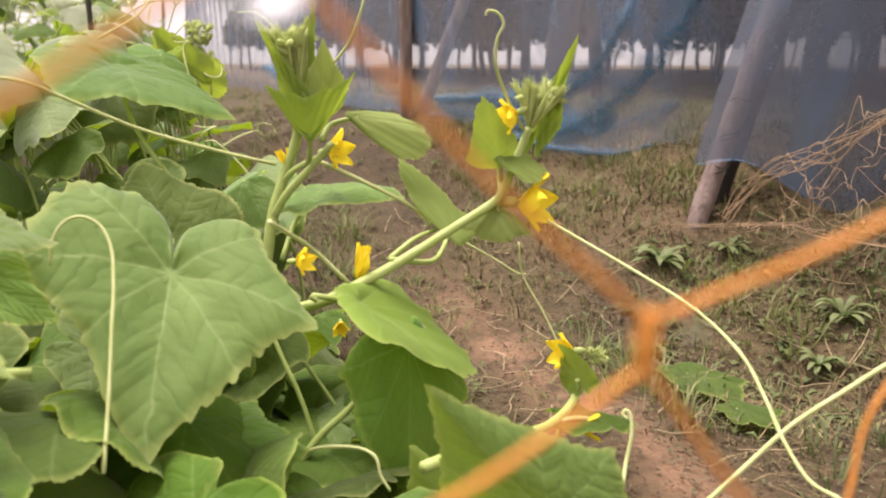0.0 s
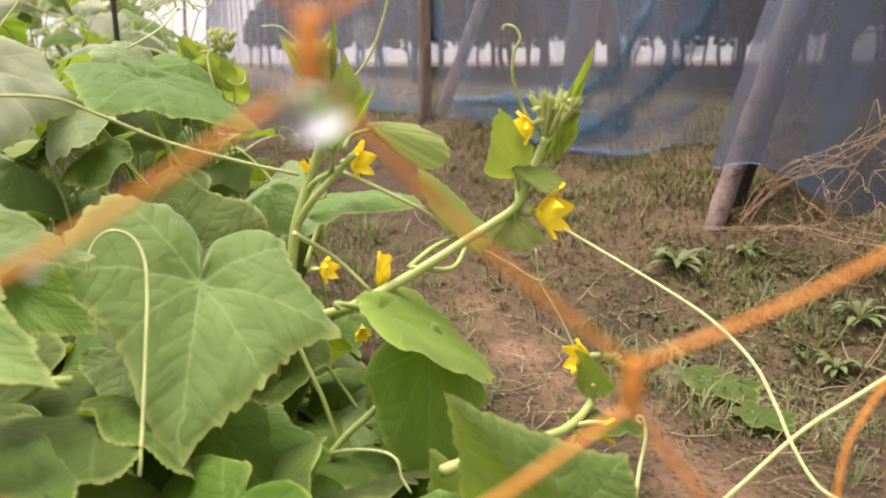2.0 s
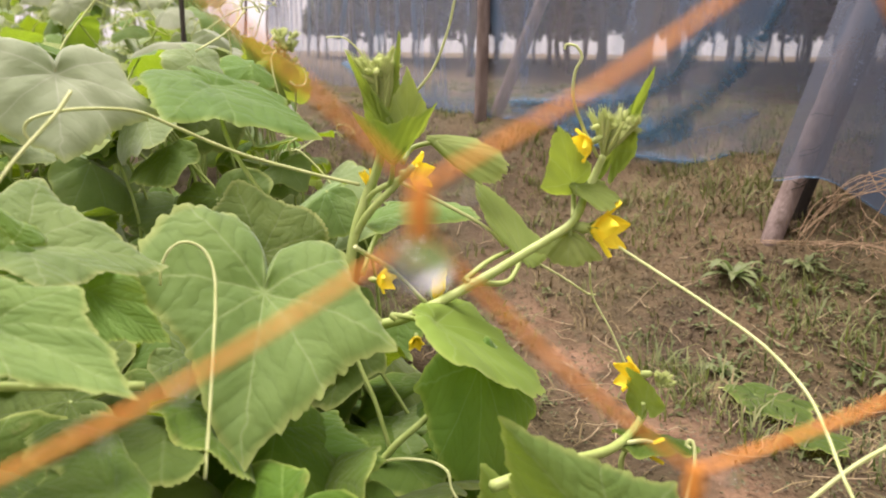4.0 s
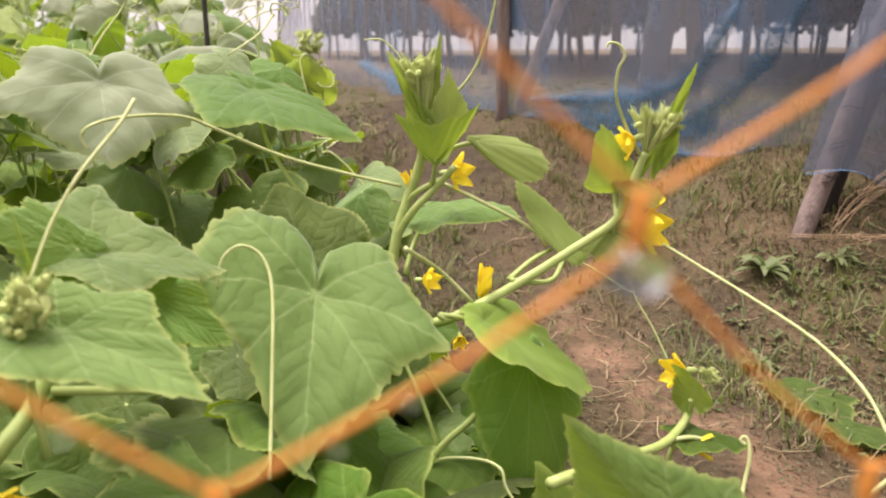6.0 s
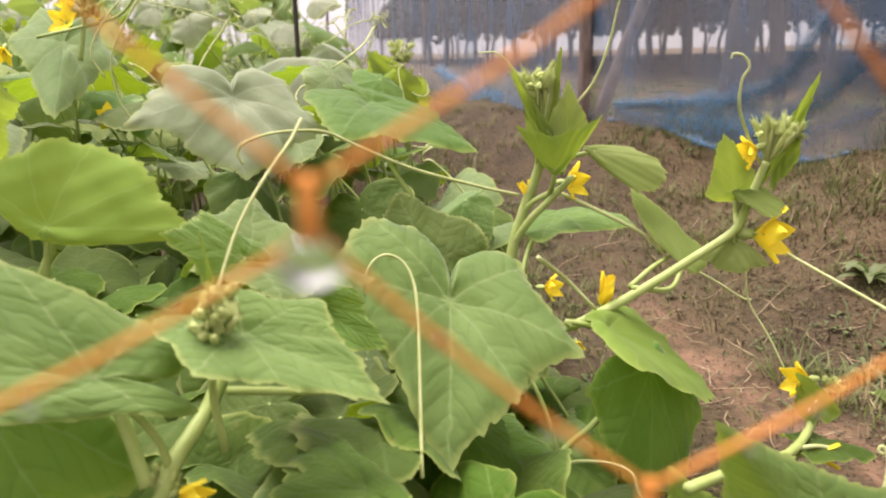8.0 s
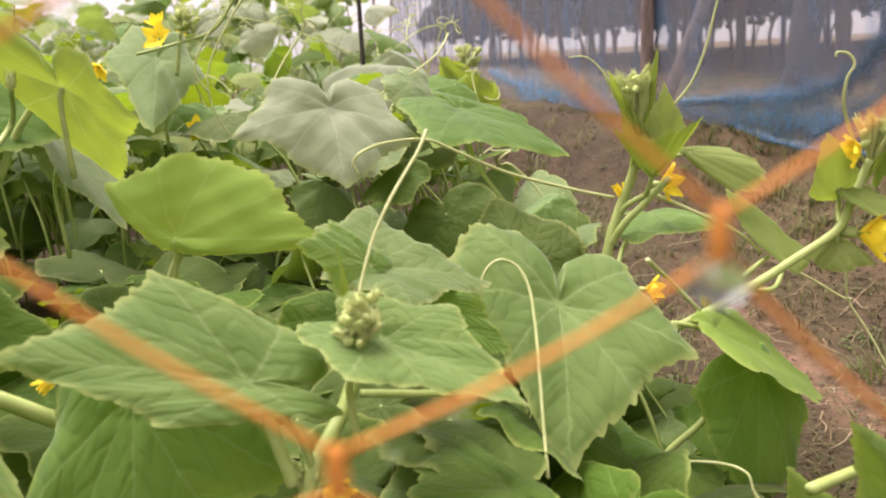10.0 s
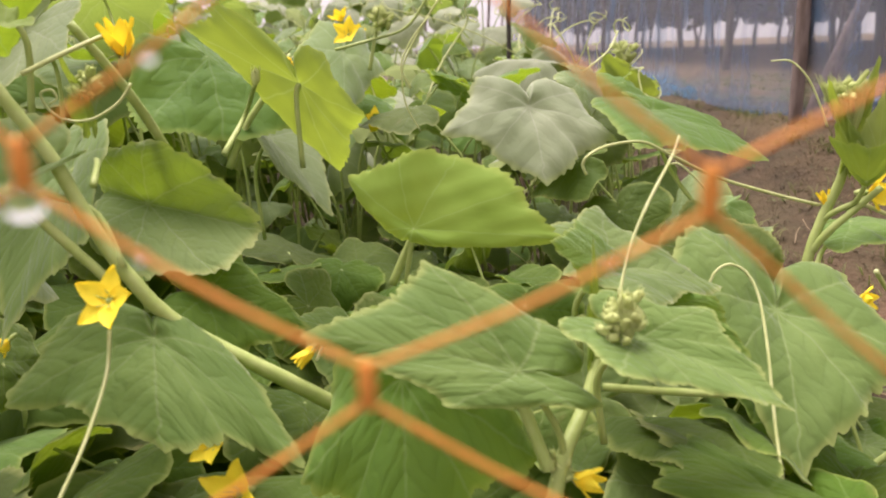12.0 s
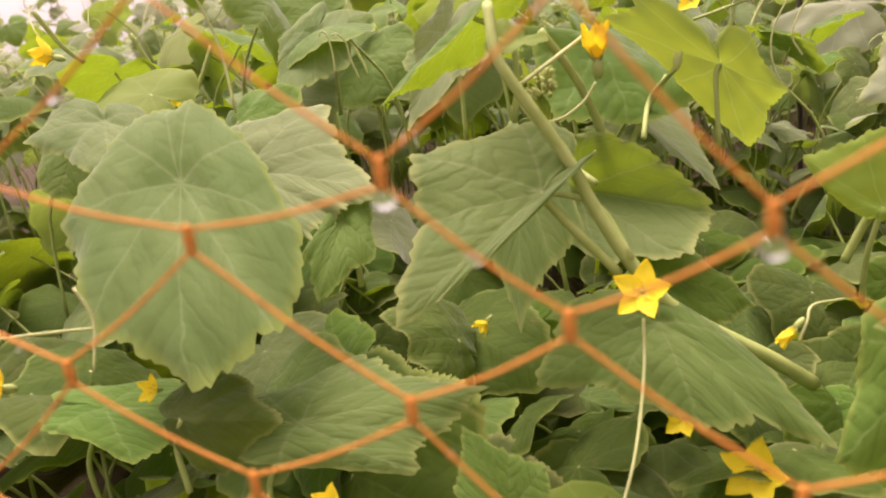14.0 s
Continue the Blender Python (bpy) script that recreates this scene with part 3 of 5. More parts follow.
def bud_cone(vine, apex, crown, wide):
    """A shoot tip: slim hairy buds rising from one point and spreading into a crowded crown."""
    rng = np.random.RandomState(int(abs(apex[0] * 1000)) + 9)
    a, c = Vector(apex), Vector(crown)
    for k in range(64):
        turn, r = rng.uniform(0, 6.28), wide * rng.uniform() ** 0.6
        top = c + Vector((r * math.cos(turn), 0.8 * r * math.sin(turn), wide * 0.35 * rng.uniform(-1, 0.6)))
        start = a.lerp(top, rng.uniform(0.05, 0.55) if k < 34 else rng.uniform(0.7, 0.95))
        along = top - start + Vector(rng.uniform(-1, 1, 3)) * (0.12 if k < 34 else 0.5) * wide
        ob = part("bud", BUD_MESHES[k % 4], None, vine, "pale hairy unopened bud")
        thick = wide * (rng.uniform(0.30, 0.45) if k < 34 else rng.uniform(0.35, 0.6))
        ob.matrix_world = Matrix.Translation(start) @ along.to_track_quat("Z", "Y").to_matrix().to_4x4() @ Matrix.Diagonal((thick, thick, max(along.length, thick), 1))


def young_leaf(vine, base, tip, wide):
    b, t = Vector(base), Vector(tip)
    y = (t - b).normalized()
    z = (Vector((0, -1, 0.35)) - y * y.dot(Vector((0, -1, 0.35)))).normalized()
    x = y.cross(z)
    m = Matrix((x, y, z)).transposed().to_4x4()
    m.translation = b
    ob = part("leaf", leaf_mesh((t - b).length, wide * (1.35 if wide < 0.5 else 1.0), wide * (1.35 if wide < 0.5 else 1.0), -0.35, -0.35, -0.3, int(abs(base[0] * 9999)), 80, 8, 0.04, 0.03, OUT_POINTED if wide < 0.5 else OUT_RADIUS), LEAF_YOUNG, vine)
    ob.matrix_world = m
    return ob


# ---------------------------------------------------------------- ground
def smooth_step(a, b, x):
    u = np.clip((x - a) / (b - a), 0, 1)
    return u * u * (3 - 2 * u)


def ground_height(x, y):
    x, y = np.asarray(x, dtype=float), np.asarray(y, dtype=float)
    side = (x - 0.10) + 0.30 * (y - 1.1)
    bank = 0.25 * smooth_step(0.0, 0.60, side * 0.55 + (y - 1.1) * 0.42) * smooth_step(-1.6, 0.0, side)
    lumps = 0.014 * np.sin(x * 9 + y * 4) * np.sin(y * 7 - x * 3) + 0.008 * np.sin(x * 23 + 1) * np.sin(y * 21 + 2)
    bank = bank - 0.085 * np.exp(-((x - 0.34) / 0.22) ** 2 - ((y - 1.76) / 0.20) ** 2)
    return bank + lumps * smooth_step(40, 8, np.hypot(x, y))


def ground_sheet():
    near_x = np.concatenate([np.linspace(-2000, -40, 8), np.linspace(-30, -3.2, 14), np.linspace(-3, 3, 150), np.linspace(3.3, 30, 14), np.linspace(40, 2000, 8)])
    near_y = np.concatenate([np.linspace(-2000, -40, 6), np.linspace(-20, -0.6, 10), np.linspace(-0.5, 4.5, 130), np.linspace(4.8, 30, 20), np.linspace(40, 3000, 8)])
    gx, gy = np.meshgrid(near_x, near_y)
    z = ground_height(gx, gy)
    nx, ny = len(near_x), len(near_y)
    verts = np.stack([gx.ravel(), gy.ravel(), z.ravel()], 1)
    faces = [(j * nx + i, j * nx + i + 1, (j + 1) * nx + i + 1, (j + 1) * nx + i) for j in range(ny - 1) for i in range(nx - 1)]
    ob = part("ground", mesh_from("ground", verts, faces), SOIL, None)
    return tagged(ob, "damp reddish-brown field soil with a trodden furrow", "ground", kind="structure")


ground_sheet()


def scatter_blades(name, label, count, area, height, width, material, seed, keep=None, lean=0.6):
    """Many narrow blades in one mesh."""
    rng = np.random.RandomState(seed)
    verts, faces = [], []
    for _ in range(count):
        x, y = rng.uniform(area[0], area[1]), rng.uniform(area[2], area[3])
        if keep is not None and rng.uniform() > keep(x, y):
            continue
        z = float(ground_height(x, y))
        a = rng.uniform(0, 6.28)
        h = height * rng.uniform(0.4, 1.2)
        l = lean * h * rng.uniform(0.2, 1.4)
        w = width * rng.uniform(0.5, 1.3)
        dx, dy = math.cos(a), math.sin(a)
        b = len(verts)
        verts += [(x - dy * w, y + dx * w, z - 0.003), (x + dy * w, y - dx * w, z - 0.003),
                  (x + dx * l * 0.4 + dy * w * 0.8, y + dy * l * 0.4 - dx * w * 0.8, z + h * 0.6), (x + dx * l * 0.4 - dy * w * 0.8, y + dy * l * 0.4 + dx * w * 0.8, z + h * 0.6),
                  (x + dx * l, y + dy * l, z + h * 0.85)]
        faces += [(b, b + 1, b + 2, b + 3), (b + 3, b + 2, b + 4)]
    ob = part(name, mesh_from(name, verts, faces), material, None)
    return tagged(ob, label, "grass", kind="stuff")


def open_ground(x, y):
    side = (x - 0.10) + 0.30 * (y - 1.1)
    path = math.exp(-((side + 0.02) / 0.10) ** 2)
    return (1 - 0.93 * path) * (0.35 + 0.65 * (0.5 + 0.5 * math.sin(x * 6 + 2 * math.sin(y * 5)) * math.sin(y * 7 + x)))


def tuft_field(name, label, tufts, area, height, width, material, seed, keep, blades=14, spread=0.02, lean=0.8):
    """Tufts of narrow blades in one mesh."""
    rng = np.random.RandomState(seed)
    verts, faces = [], []
    for _ in range(tufts):
        cx, cy = rng.uniform(area[0], area[1]), rng.uniform(area[2], area[3])
        if rng.uniform() > keep(cx, cy):
            continue
        tall = height * rng.uniform(0.5, 1.3)
        for _ in range(rng.randint(blades // 2, blades + 1)):
            x, y = cx + rng.normal() * spread * 0.5, cy + rng.normal() * spread * 0.5
            z = float(ground_height(x, y))
            a = math.atan2(y - cy, x - cx) + rng.uniform(-0.8, 0.8)
            h = tall * rng.uniform(0.35, 1.1)
            l = lean * h * rng.uniform(0.2, 1.5)
            w = width * rng.uniform(0.5, 1.3)
            dx, dy = math.cos(a), math.sin(a)
            b = len(verts)
            verts += [(x - dy * w, y + dx * w, z - 0.003), (x + dy * w, y - dx * w, z - 0.003),
                      (x + dx * l * 0.4 + dy * w * 0.8, y + dy * l * 0.4 - dx * w * 0.8, z + h * 0.6), (x + dx * l * 0.4 - dy * w * 0.8, y + dy * l * 0.4 + dx * w * 0.8, z + h * 0.6),
                      (x + dx * l, y + dy * l, z + h * 0.8)]
            faces += [(b, b + 1, b + 2, b + 3), (b + 3, b + 2, b + 4)]
    ob = part(name, mesh_from(name, verts, faces), material, None)
    return tagged(ob, label, "grass", kind="stuff")


tuft_field("grass", "short sparse grass tufts on the soil bank", 5200, (-1.2, 2.6, 0.6, 4.5), 0.022, 0.0012, GRASS, 3, open_ground, 14, 0.025, 1.3)
tuft_field("tall_grass", "greener longer grass along the foot of the blue net", 900, (-0.5, 1.6, 1.25, 2.4), 0.040, 0.0016, GRASS, 6, open_ground, 16, 0.035, 1.0)
tuft_field("bank_grass", "dark green grass clumps on the soil bank beside the path", 420, (0.20, 0.85, 0.55, 1.12), 0.034, 0.0013, GRASS_DARK, 9, lambda x, y: open_ground(x, y) * (0.2 + 0.8 * (math.sin(x * 9 + 1) * math.sin(y * 8) > 0)), 16, 0.03, 0.9)
tuft_field("dry_tufts", "tufts of bent dry straw-coloured grass on the soil", 900, (0.0, 1.1, 0.75, 1.7), 0.026, 0.0010, STRAW, 13, lambda x, y: open_ground(x, y) * (math.sin(x * 7 - 1) * math.sin(y * 9 + x * 3) > -0.1), 12, 0.035, 1.6)
tuft_field("path_grass", "pale green grass tufts along the trodden path", 210, (0.10, 0.50, 0.78, 1.50), 0.038, 0.0013, GRASS_PALE, 15, lambda x, y: open_ground(x, y) * (math.sin(x * 13 + 2) * math.sin(y * 11 + x * 5) > 0.30), 18, 0.028, 1.1)
tuft_field("furrow_grass", "short green grass between the path and the vines", 260, (-0.22, 0.10, 1.05, 1.75), 0.030, 0.0013, GRASS_PALE, 16, open_ground, 14, 0.03, 1.0)
scatter_blades("dry_grass", "dry straw litter lying on the soil", 46000, (-0.9, 1.8, 0.5, 2.8), 0.011, 0.0008, STRAW, 4, open_ground, 4.5)


def litter(name, label, count, area, size, seed):
    """Small curled scraps of dead leaf in one mesh."""
    rng = np.random.RandomState(seed)
    verts, faces = [], []
    for _ in range(count):
        x, y = rng.uniform(area[0], area[1]), rng.uniform(area[2], area[3])
        if rng.uniform() > 0.5 + 0.5 * open_ground(x, y):
            continue
        z = float(ground_height(x, y)) + 0.004
        s = size * rng.uniform(0.3, 1.2)
        q = Euler((rng.uniform(-0.7, 0.7), rng.uniform(-0.7, 0.7), rng.uniform(0, 6.28))).to_matrix()
        b = len(verts)
        for cx, cy, cz in ((-0.5, 0, 0.12), (-0.1, -0.3, 0), (0.5, -0.05, 0.15), (0.1, 0.32, 0), (0, 0, -0.06)):
            p = q @ Vector((cx * s, cy * s * rng.uniform(0.5, 1.2), cz * s))
            verts.append((x + p.x, y + p.y, z + p.z))
        faces += [(b, b + 1, b + 4), (b + 1, b + 2, b + 4), (b + 2, b + 3, b + 4), (b + 3, b, b + 4)]
    ob = part(name, mesh_from(name, verts, faces, smooth=False), LITTER, None)
    return tagged(ob, label, "leaf litter", kind="stuff")


litter("leaf_litter", "scraps of dead leaves and crumbs scattered on the soil", 120000, (-0.6, 1.7, 0.45, 2.6), 0.0065, 7)


def weeds(name, label, count, area, size, seed):
    """Low broad-leaved weeds in one mesh: rosettes of small pointed leaves."""
    rng = np.random.RandomState(seed)
    verts, faces = [], []
    for _ in range(count):
        x, y = rng.uniform(area[0], area[1]), rng.uniform(area[2], area[3])
        if rng.uniform() > open_ground(x, y) * (0.06 + (0.5 + 0.5 * math.sin(5 * x + 1.3 * math.sin(4 * y)) * math.sin(6 * y + 1 + x)) ** 2.5):
            continue
        z = float(ground_height(x, y))
        for _ in range(rng.randint(4, 9)):
            a = rng.uniform(0, 6.28)
            l = size * rng.uniform(0.4, 1.2)
            w = l * rng.uniform(0.16, 0.3)
            up = l * rng.uniform(0.1, 0.8)
            dx, dy = math.cos(a), math.sin(a)
            ox, oy = rng.uniform(-0.012, 0.012, 2)
            b = len(verts)
            verts += [(x + ox, y + oy, z + up * 0.3), (x + ox + dx * l * 0.5 - dy * w, y + oy + dy * l * 0.5 + dx * w, z + up), (x + ox + dx * l * 0.5 + dy * w, y + oy + dy * l * 0.5 - dx * w, z + up),
                      (x + ox + dx * l * 0.5, y + oy + dy * l * 0.5, z + up * 0.85), (x + ox + dx * l, y + oy + dy * l, z + up * 0.7)]
            faces += [(b, b + 3, b + 1), (b, b + 2, b + 3), (b + 1, b + 3, b + 4), (b + 3, b + 2, b + 4)]
    ob = part(name, mesh_from(name, verts, faces, smooth=False), WEED, None)
    return tagged(ob, label, "weeds", kind="stuff")


weeds("weeds", "low green broad-leaved weeds on bare soil", 15000, (-0.7, 2.4, 0.75, 4.2), 0.016, 5)


def rosette_weed(x, y, size, seed):
    """A flat rosette of narrow toothless leaves, each arching out of the middle."""
    rng = np.random.RandomState(seed)
    weed = thing("weed_plant", "pale green rosette weed growing on bare soil", "weed", "rosette weeds", at=(x, y, float(ground_height(x, y))))
    count = rng.randint(12, 19)
    for k in range(count):
        length, width = size * rng.uniform(0.6, 1.15), size * rng.uniform(0.09, 0.14)
        rise = rng.uniform(0.35, 1.7)
        verts, faces = [], []
        for i in range(7):
            u = i / 6
            w = width * (0.25 + 1.6 * u) * (1 - u) ** 0.6 + 0.0004
            z = length * (rise * u - (rise + 0.12) * u * u * 0.75) + 0.004
            for side in (-1, 0, 1):
                verts.append((side * w, length * u * (1 - 0.15 * rise), z + 0.35 * w * abs(side)))
        for i in range(6):
            for j in range(2):
                b = i * 3 + j
                faces.append((b, b + 1, b + 4, b + 3))
        part("leaf", mesh_from("leaf", verts, faces), WEED_LEAF, weed).matrix_local = pose(0, 0, 0, 0, 0, 360 * k / count + rng.uniform(-14, 14))
    return weed


for x, y, size, seed in ((0.356, 1.195, 0.062, 1), (0.545, 1.005, 0.055, 2), (0.462, 1.195, 0.045, 3), (0.290, 0.995, 0.040, 4), (0.480, 0.930, 0.042, 6)):
    rosette_weed(x, y, size, seed)


def twig_litter():
    """Thin dry stalks lying about on the soil, in one mesh."""
    rng = np.random.RandomState(33)
    chunks = []
    while len(chunks) < 150:
        x, y = rng.uniform(-0.1, 0.75), rng.uniform(0.72, 1.6)
        a, l = rng.uniform(0, 6.28), rng.uniform(0.025, 0.075)
        pts = []
        for u in (0, 0.35, 0.7, 1):
            px, py = x + math.cos(a) * l * u + rng.normal() * 0.002, y + math.sin(a) * l * u + rng.normal() * 0.002
            pts.append((px, py, float(ground_height(px, py)) + 0.004 + 0.012 * rng.uniform() * u))
        chunks.append(tube_data(spline(pts, 2), 0.0009, 0.0006, 5))
    v, f = joined(chunks)
    ob = part("dry_stalks", mesh_from("dry_stalks", v, f), STALK, None)
    return tagged(ob, "thin dry plant stalks strewn over the soil", "plant litter", kind="stuff")


twig_litter()


# ---------------------------------------------------------------- shaded field behind: poles, roof of foliage, blue net
def pole(name, label, foot, top, r0, r1, material, seed, bend=0.02, group=""):
    rng = np.random.RandomState(seed)
    f, t = np.array(foot), np.array(top)
    pts = [f + (t - f) * u + np.array([rng.uniform(-1, 1), rng.uniform(-1, 1), 0]) * bend * math.sin(math.pi * u) for u in (0, 0.2, 0.4, 0.6, 0.8, 1)]
    v, fc = tube_data(spline(pts, 9), r0, r1, 14, 0.09, seed)
    return tagged(part(name, mesh_from(name, v, fc), material, None), label, "pole", group)


def on_ground(x, y, sink=0.03):
    return (x, y, float(ground_height(x, y)) - sink)


LEANING = pole("fence_pole", "leaning weathered wooden fence pole, bark tied round it", on_ground(0.425, 1.27), (1.02, 1.62, 1.7), 0.0175, 0.016, BARK, 11)
pole("fence_pole", "upright brown wooden fence pole beside blue netting", on_ground(-0.06, 2.10), (-0.02, 2.12, 1.8), 0.017, 0.014, BARK, 12)
pole("fence_pole", "slanting grey wooden fence pole propping the netting", on_ground(-0.03, 2.15), (0.55, 2.3, 1.85), 0.018, 0.015, BARK, 13)

pole("fence_pole", "dark second pole leaning beside the pale one", on_ground(0.475, 1.33), (1.10, 1.70, 1.7), 0.019, 0.017, BARK_DARK, 17)

ROOF_Z = 1.75


def roof_z(y):
    """The roof hangs lower towards its far side."""
    return ROOF_Z - 0.60 * min(1.0, max(0.0, (y - 2.6) / 24)) ** 0.8


rng = np.random.RandomState(21)
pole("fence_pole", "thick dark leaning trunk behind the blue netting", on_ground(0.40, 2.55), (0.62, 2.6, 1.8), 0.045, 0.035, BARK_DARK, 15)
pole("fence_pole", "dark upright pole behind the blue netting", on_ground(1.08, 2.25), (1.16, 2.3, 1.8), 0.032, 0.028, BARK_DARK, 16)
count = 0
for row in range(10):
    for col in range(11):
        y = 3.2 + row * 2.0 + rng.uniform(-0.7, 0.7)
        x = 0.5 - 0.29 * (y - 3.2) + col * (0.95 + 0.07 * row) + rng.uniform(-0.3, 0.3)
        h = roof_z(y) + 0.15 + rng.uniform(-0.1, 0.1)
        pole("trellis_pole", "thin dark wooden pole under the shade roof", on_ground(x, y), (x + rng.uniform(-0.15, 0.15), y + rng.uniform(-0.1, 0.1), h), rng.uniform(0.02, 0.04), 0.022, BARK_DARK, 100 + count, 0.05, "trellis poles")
        count += 1


def shade_roof():
    """Dense dark climbing foliage on a flat trellis, ragged below."""
    rng = np.random.RandomState(5)
    verts, faces = [], []
    for _ in range(26000):
        y = 2.6 + 24 * rng.uniform() ** 1.1
        x = 0.35 - 0.29 * (y - 3.2) + 16 * rng.uniform() ** 1.3
        z = roof_z(y) + 0.05 + 0.35 * rng.uniform() - (0.45 * rng.uniform() ** 5)
        s = rng.uniform(0.08, 0.2) * (1 + y * 0.03)
        q = Euler(rng.uniform(-1.1, 1.1, 3)).to_matrix()
        b = len(verts)
        for cx, cy in ((-0.5, 0), (0, -0.6), (0.5, 0), (0, 0.6)):
            p = q @ Vector((cx * s, cy * s, 0))
            verts.append((x + p.x, y + p.y, z + p.z))
        faces.append((b, b + 1, b + 2, b + 3))
    # a closed mat of stems and leaves above
    n = len(verts)
    verts += [(0.5, 2.6, ROOF_Z + 0.4), (18, 2.6, ROOF_Z + 0.4), (18, 28, roof_z(28) + 0.4), (-6.8, 28, roof_z(28) + 0.4)]
    faces.append((n, n + 1, n + 2, n + 3))
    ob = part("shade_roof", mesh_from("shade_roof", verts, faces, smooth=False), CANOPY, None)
    return tagged(ob, "dark matted climbing foliage over a pole trellis", "foliage", kind="stuff")


shade_roof()

for k, (y, z) in enumerate(((6.0, 0.82), (11.0, 0.80), (16.0, 1.0), (22.0, 0.95))):
    x0 = 0.5 - 0.29 * (y - 3.2)
    rng = np.random.RandomState(60 + k)
    pts = [(x0 + d, y + rng.uniform(-0.2, 0.2), z + rng.uniform(-0.07, 0.07)) for d in np.linspace(0, 10, 12)]
    v, f = tube_data(spline(pts, 4), 0.012 + 0.003 * k, 0.012 + 0.003 * k, 6)
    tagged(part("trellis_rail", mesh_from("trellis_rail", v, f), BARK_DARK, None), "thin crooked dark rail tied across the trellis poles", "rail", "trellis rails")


def net_sheet(name, label, line, low, high, sag, seed, nx=90, nz=24, wave=0.02, cloth=None, shear=(0.0, 0.0)):
    """Hanging netting along a line on the ground, with soft folds."""
    rng = np.random.RandomState(seed)
    path = spline(line, 12)
    d = np.concatenate([[0], np.cumsum(np.linalg.norm(np.diff(path[:, :2], axis=0), axis=1))])
    verts, uvs, faces = [], [], []
    ph = rng.uniform(0, 6.28, 4)
    for i in range(nx):
        s = d[-1] * i / (nx - 1)
        x, y = np.interp(s, d, path[:, 0]), np.interp(s, d, path[:, 1])
        b = np.interp(s, d, path[:, 2])
        for j in range(nz):
            u = j / (nz - 1)
            z = b + (high - b) * u
            off = wave * min(1.0, 0.15 + 2 * u) * (math.sin(s * 17 + 5 * u + ph[0]) + 0.6 * math.sin(s * 41 - 4 * u + ph[1])) * (1 - 0.6 * u) + sag * math.sin(math.pi * u)
            slant = (z - b) * max(0.0, 1 - s / 0.9)
            verts.append((x - off * 0.9 + shear[0] * slant, y - off * 0.4 + shear[1] * slant, z))
            uvs.append((s, z))
    for i in range(nx - 1):
        for j in range(nz - 1):
            faces.append((i * nz + j, (i + 1) * nz + j, (i + 1) * nz + j + 1, i * nz + j + 1))
    net = thing(name, label, "net")
    part("net_cloth", mesh_from("net_cloth", verts, faces, uvs), cloth or NET, net)
    return net


def net_fold(net, points, width, name="net_fold"):
    """A gathered band of the netting along a line, thick in the middle and thin at its edges."""
    path = spline(points, 10)
    verts, uvs, faces = [], [], []
    for i, p in enumerate(path):
        w = width * (0.75 + 0.25 * math.sin(i * 0.9)) * min(1, 0.25 + 3 * min(i, len(path) - 1 - i) / len(path))
        d = path[min(i + 1, len(path) - 1)] - path[max(i - 1, 0)]
        side = np.cross(d, (0, 1, 0))
        side /= np.linalg.norm(side) + 1e-9
        for k in range(5):
            u = k / 2 - 1
            verts.append(p + side * u * w + np.array([0, -0.012 * (1 - u * u), 0]))
            uvs.append((i * 0.12, u))
    for i in range(len(path) - 1):
        for k in range(4):
            a = i * 5 + k
            faces.append((a, a + 1, a + 6, a + 5))
    part(name, mesh_from(name, verts, faces, uvs), NET_FOLD, net, "gathered darker blue fold")


NET_A = net_sheet("blue_net", "sheer blue net curtain hung between fence poles", [(-2.6, 9.0, 0.23), (-1.2, 5.0, 0.24), (-0.35, 2.75, 0.25), (0.00, 2.06, 0.250), (0.18, 1.94, 0.220), (0.37, 1.75, 0.189), (0.42, 1.70, 0.195), (0.48, 1.64, 0.224), (0.75, 1.60, 0.2), (1.4, 1.55, 0.2), (3.0, 1.8, 0.2)], 0.2, 1.9, 0.0, 31, 200)
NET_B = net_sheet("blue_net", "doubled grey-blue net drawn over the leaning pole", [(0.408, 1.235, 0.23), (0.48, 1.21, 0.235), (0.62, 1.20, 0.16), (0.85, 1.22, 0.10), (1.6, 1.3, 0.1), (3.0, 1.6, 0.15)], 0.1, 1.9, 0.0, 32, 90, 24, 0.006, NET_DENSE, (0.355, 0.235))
net_fold(NET_B, [(0.408, 1.227, 0.23), (0.48, 1.20, 0.235), (0.62, 1.19, 0.16), (0.85, 1.21, 0.10), (1.6, 1.29, 0.11)], 0.0018, "net_hem")


# gathered folds and hems of the blue netting
net_fold(NET_A, [(0.000, 2.042, 0.251), (0.078, 2.037, 0.259), (0.175, 1.921, 0.222), (0.264, 1.831, 0.197), (0.362, 1.735, 0.192), (0.414, 1.679, 0.198), (0.461, 1.630, 0.221)], 0.018000000000000002, "net_hem")
net_fold(NET_A, [(0.012, 2.024, 0.295), (0.159, 1.930, 0.302), (0.265, 1.811, 0.311), (0.351, 1.743, 0.364), (0.383, 1.683, 0.438), (0.423, 1.668, 0.532)], 0.045, "net_fold")
net_fold(NET_A, [(0.522, 1.591, 0.527), (0.480, 1.630, 0.422), (0.431, 1.675, 0.343), (0.357, 1.741, 0.273), (0.284, 1.802, 0.224)], 0.052500000000000005, "net_fold")
net_fold(NET_A, [(0.450, 1.717, 0.537), (0.404, 1.785, 0.436), (0.361, 1.846, 0.349), (0.296, 1.908, 0.320), (0.169, 1.974, 0.296), (0.016, 2.032, 0.285)], 0.03, "net_fold")
net_fold(NET_A, [(0.022, 2.062, 0.274), (0.164, 1.946, 0.254), (0.276, 1.845, 0.249), (0.395, 1.743, 0.245), (0.515, 1.656, 0.303)], 0.0825, "net_fold")
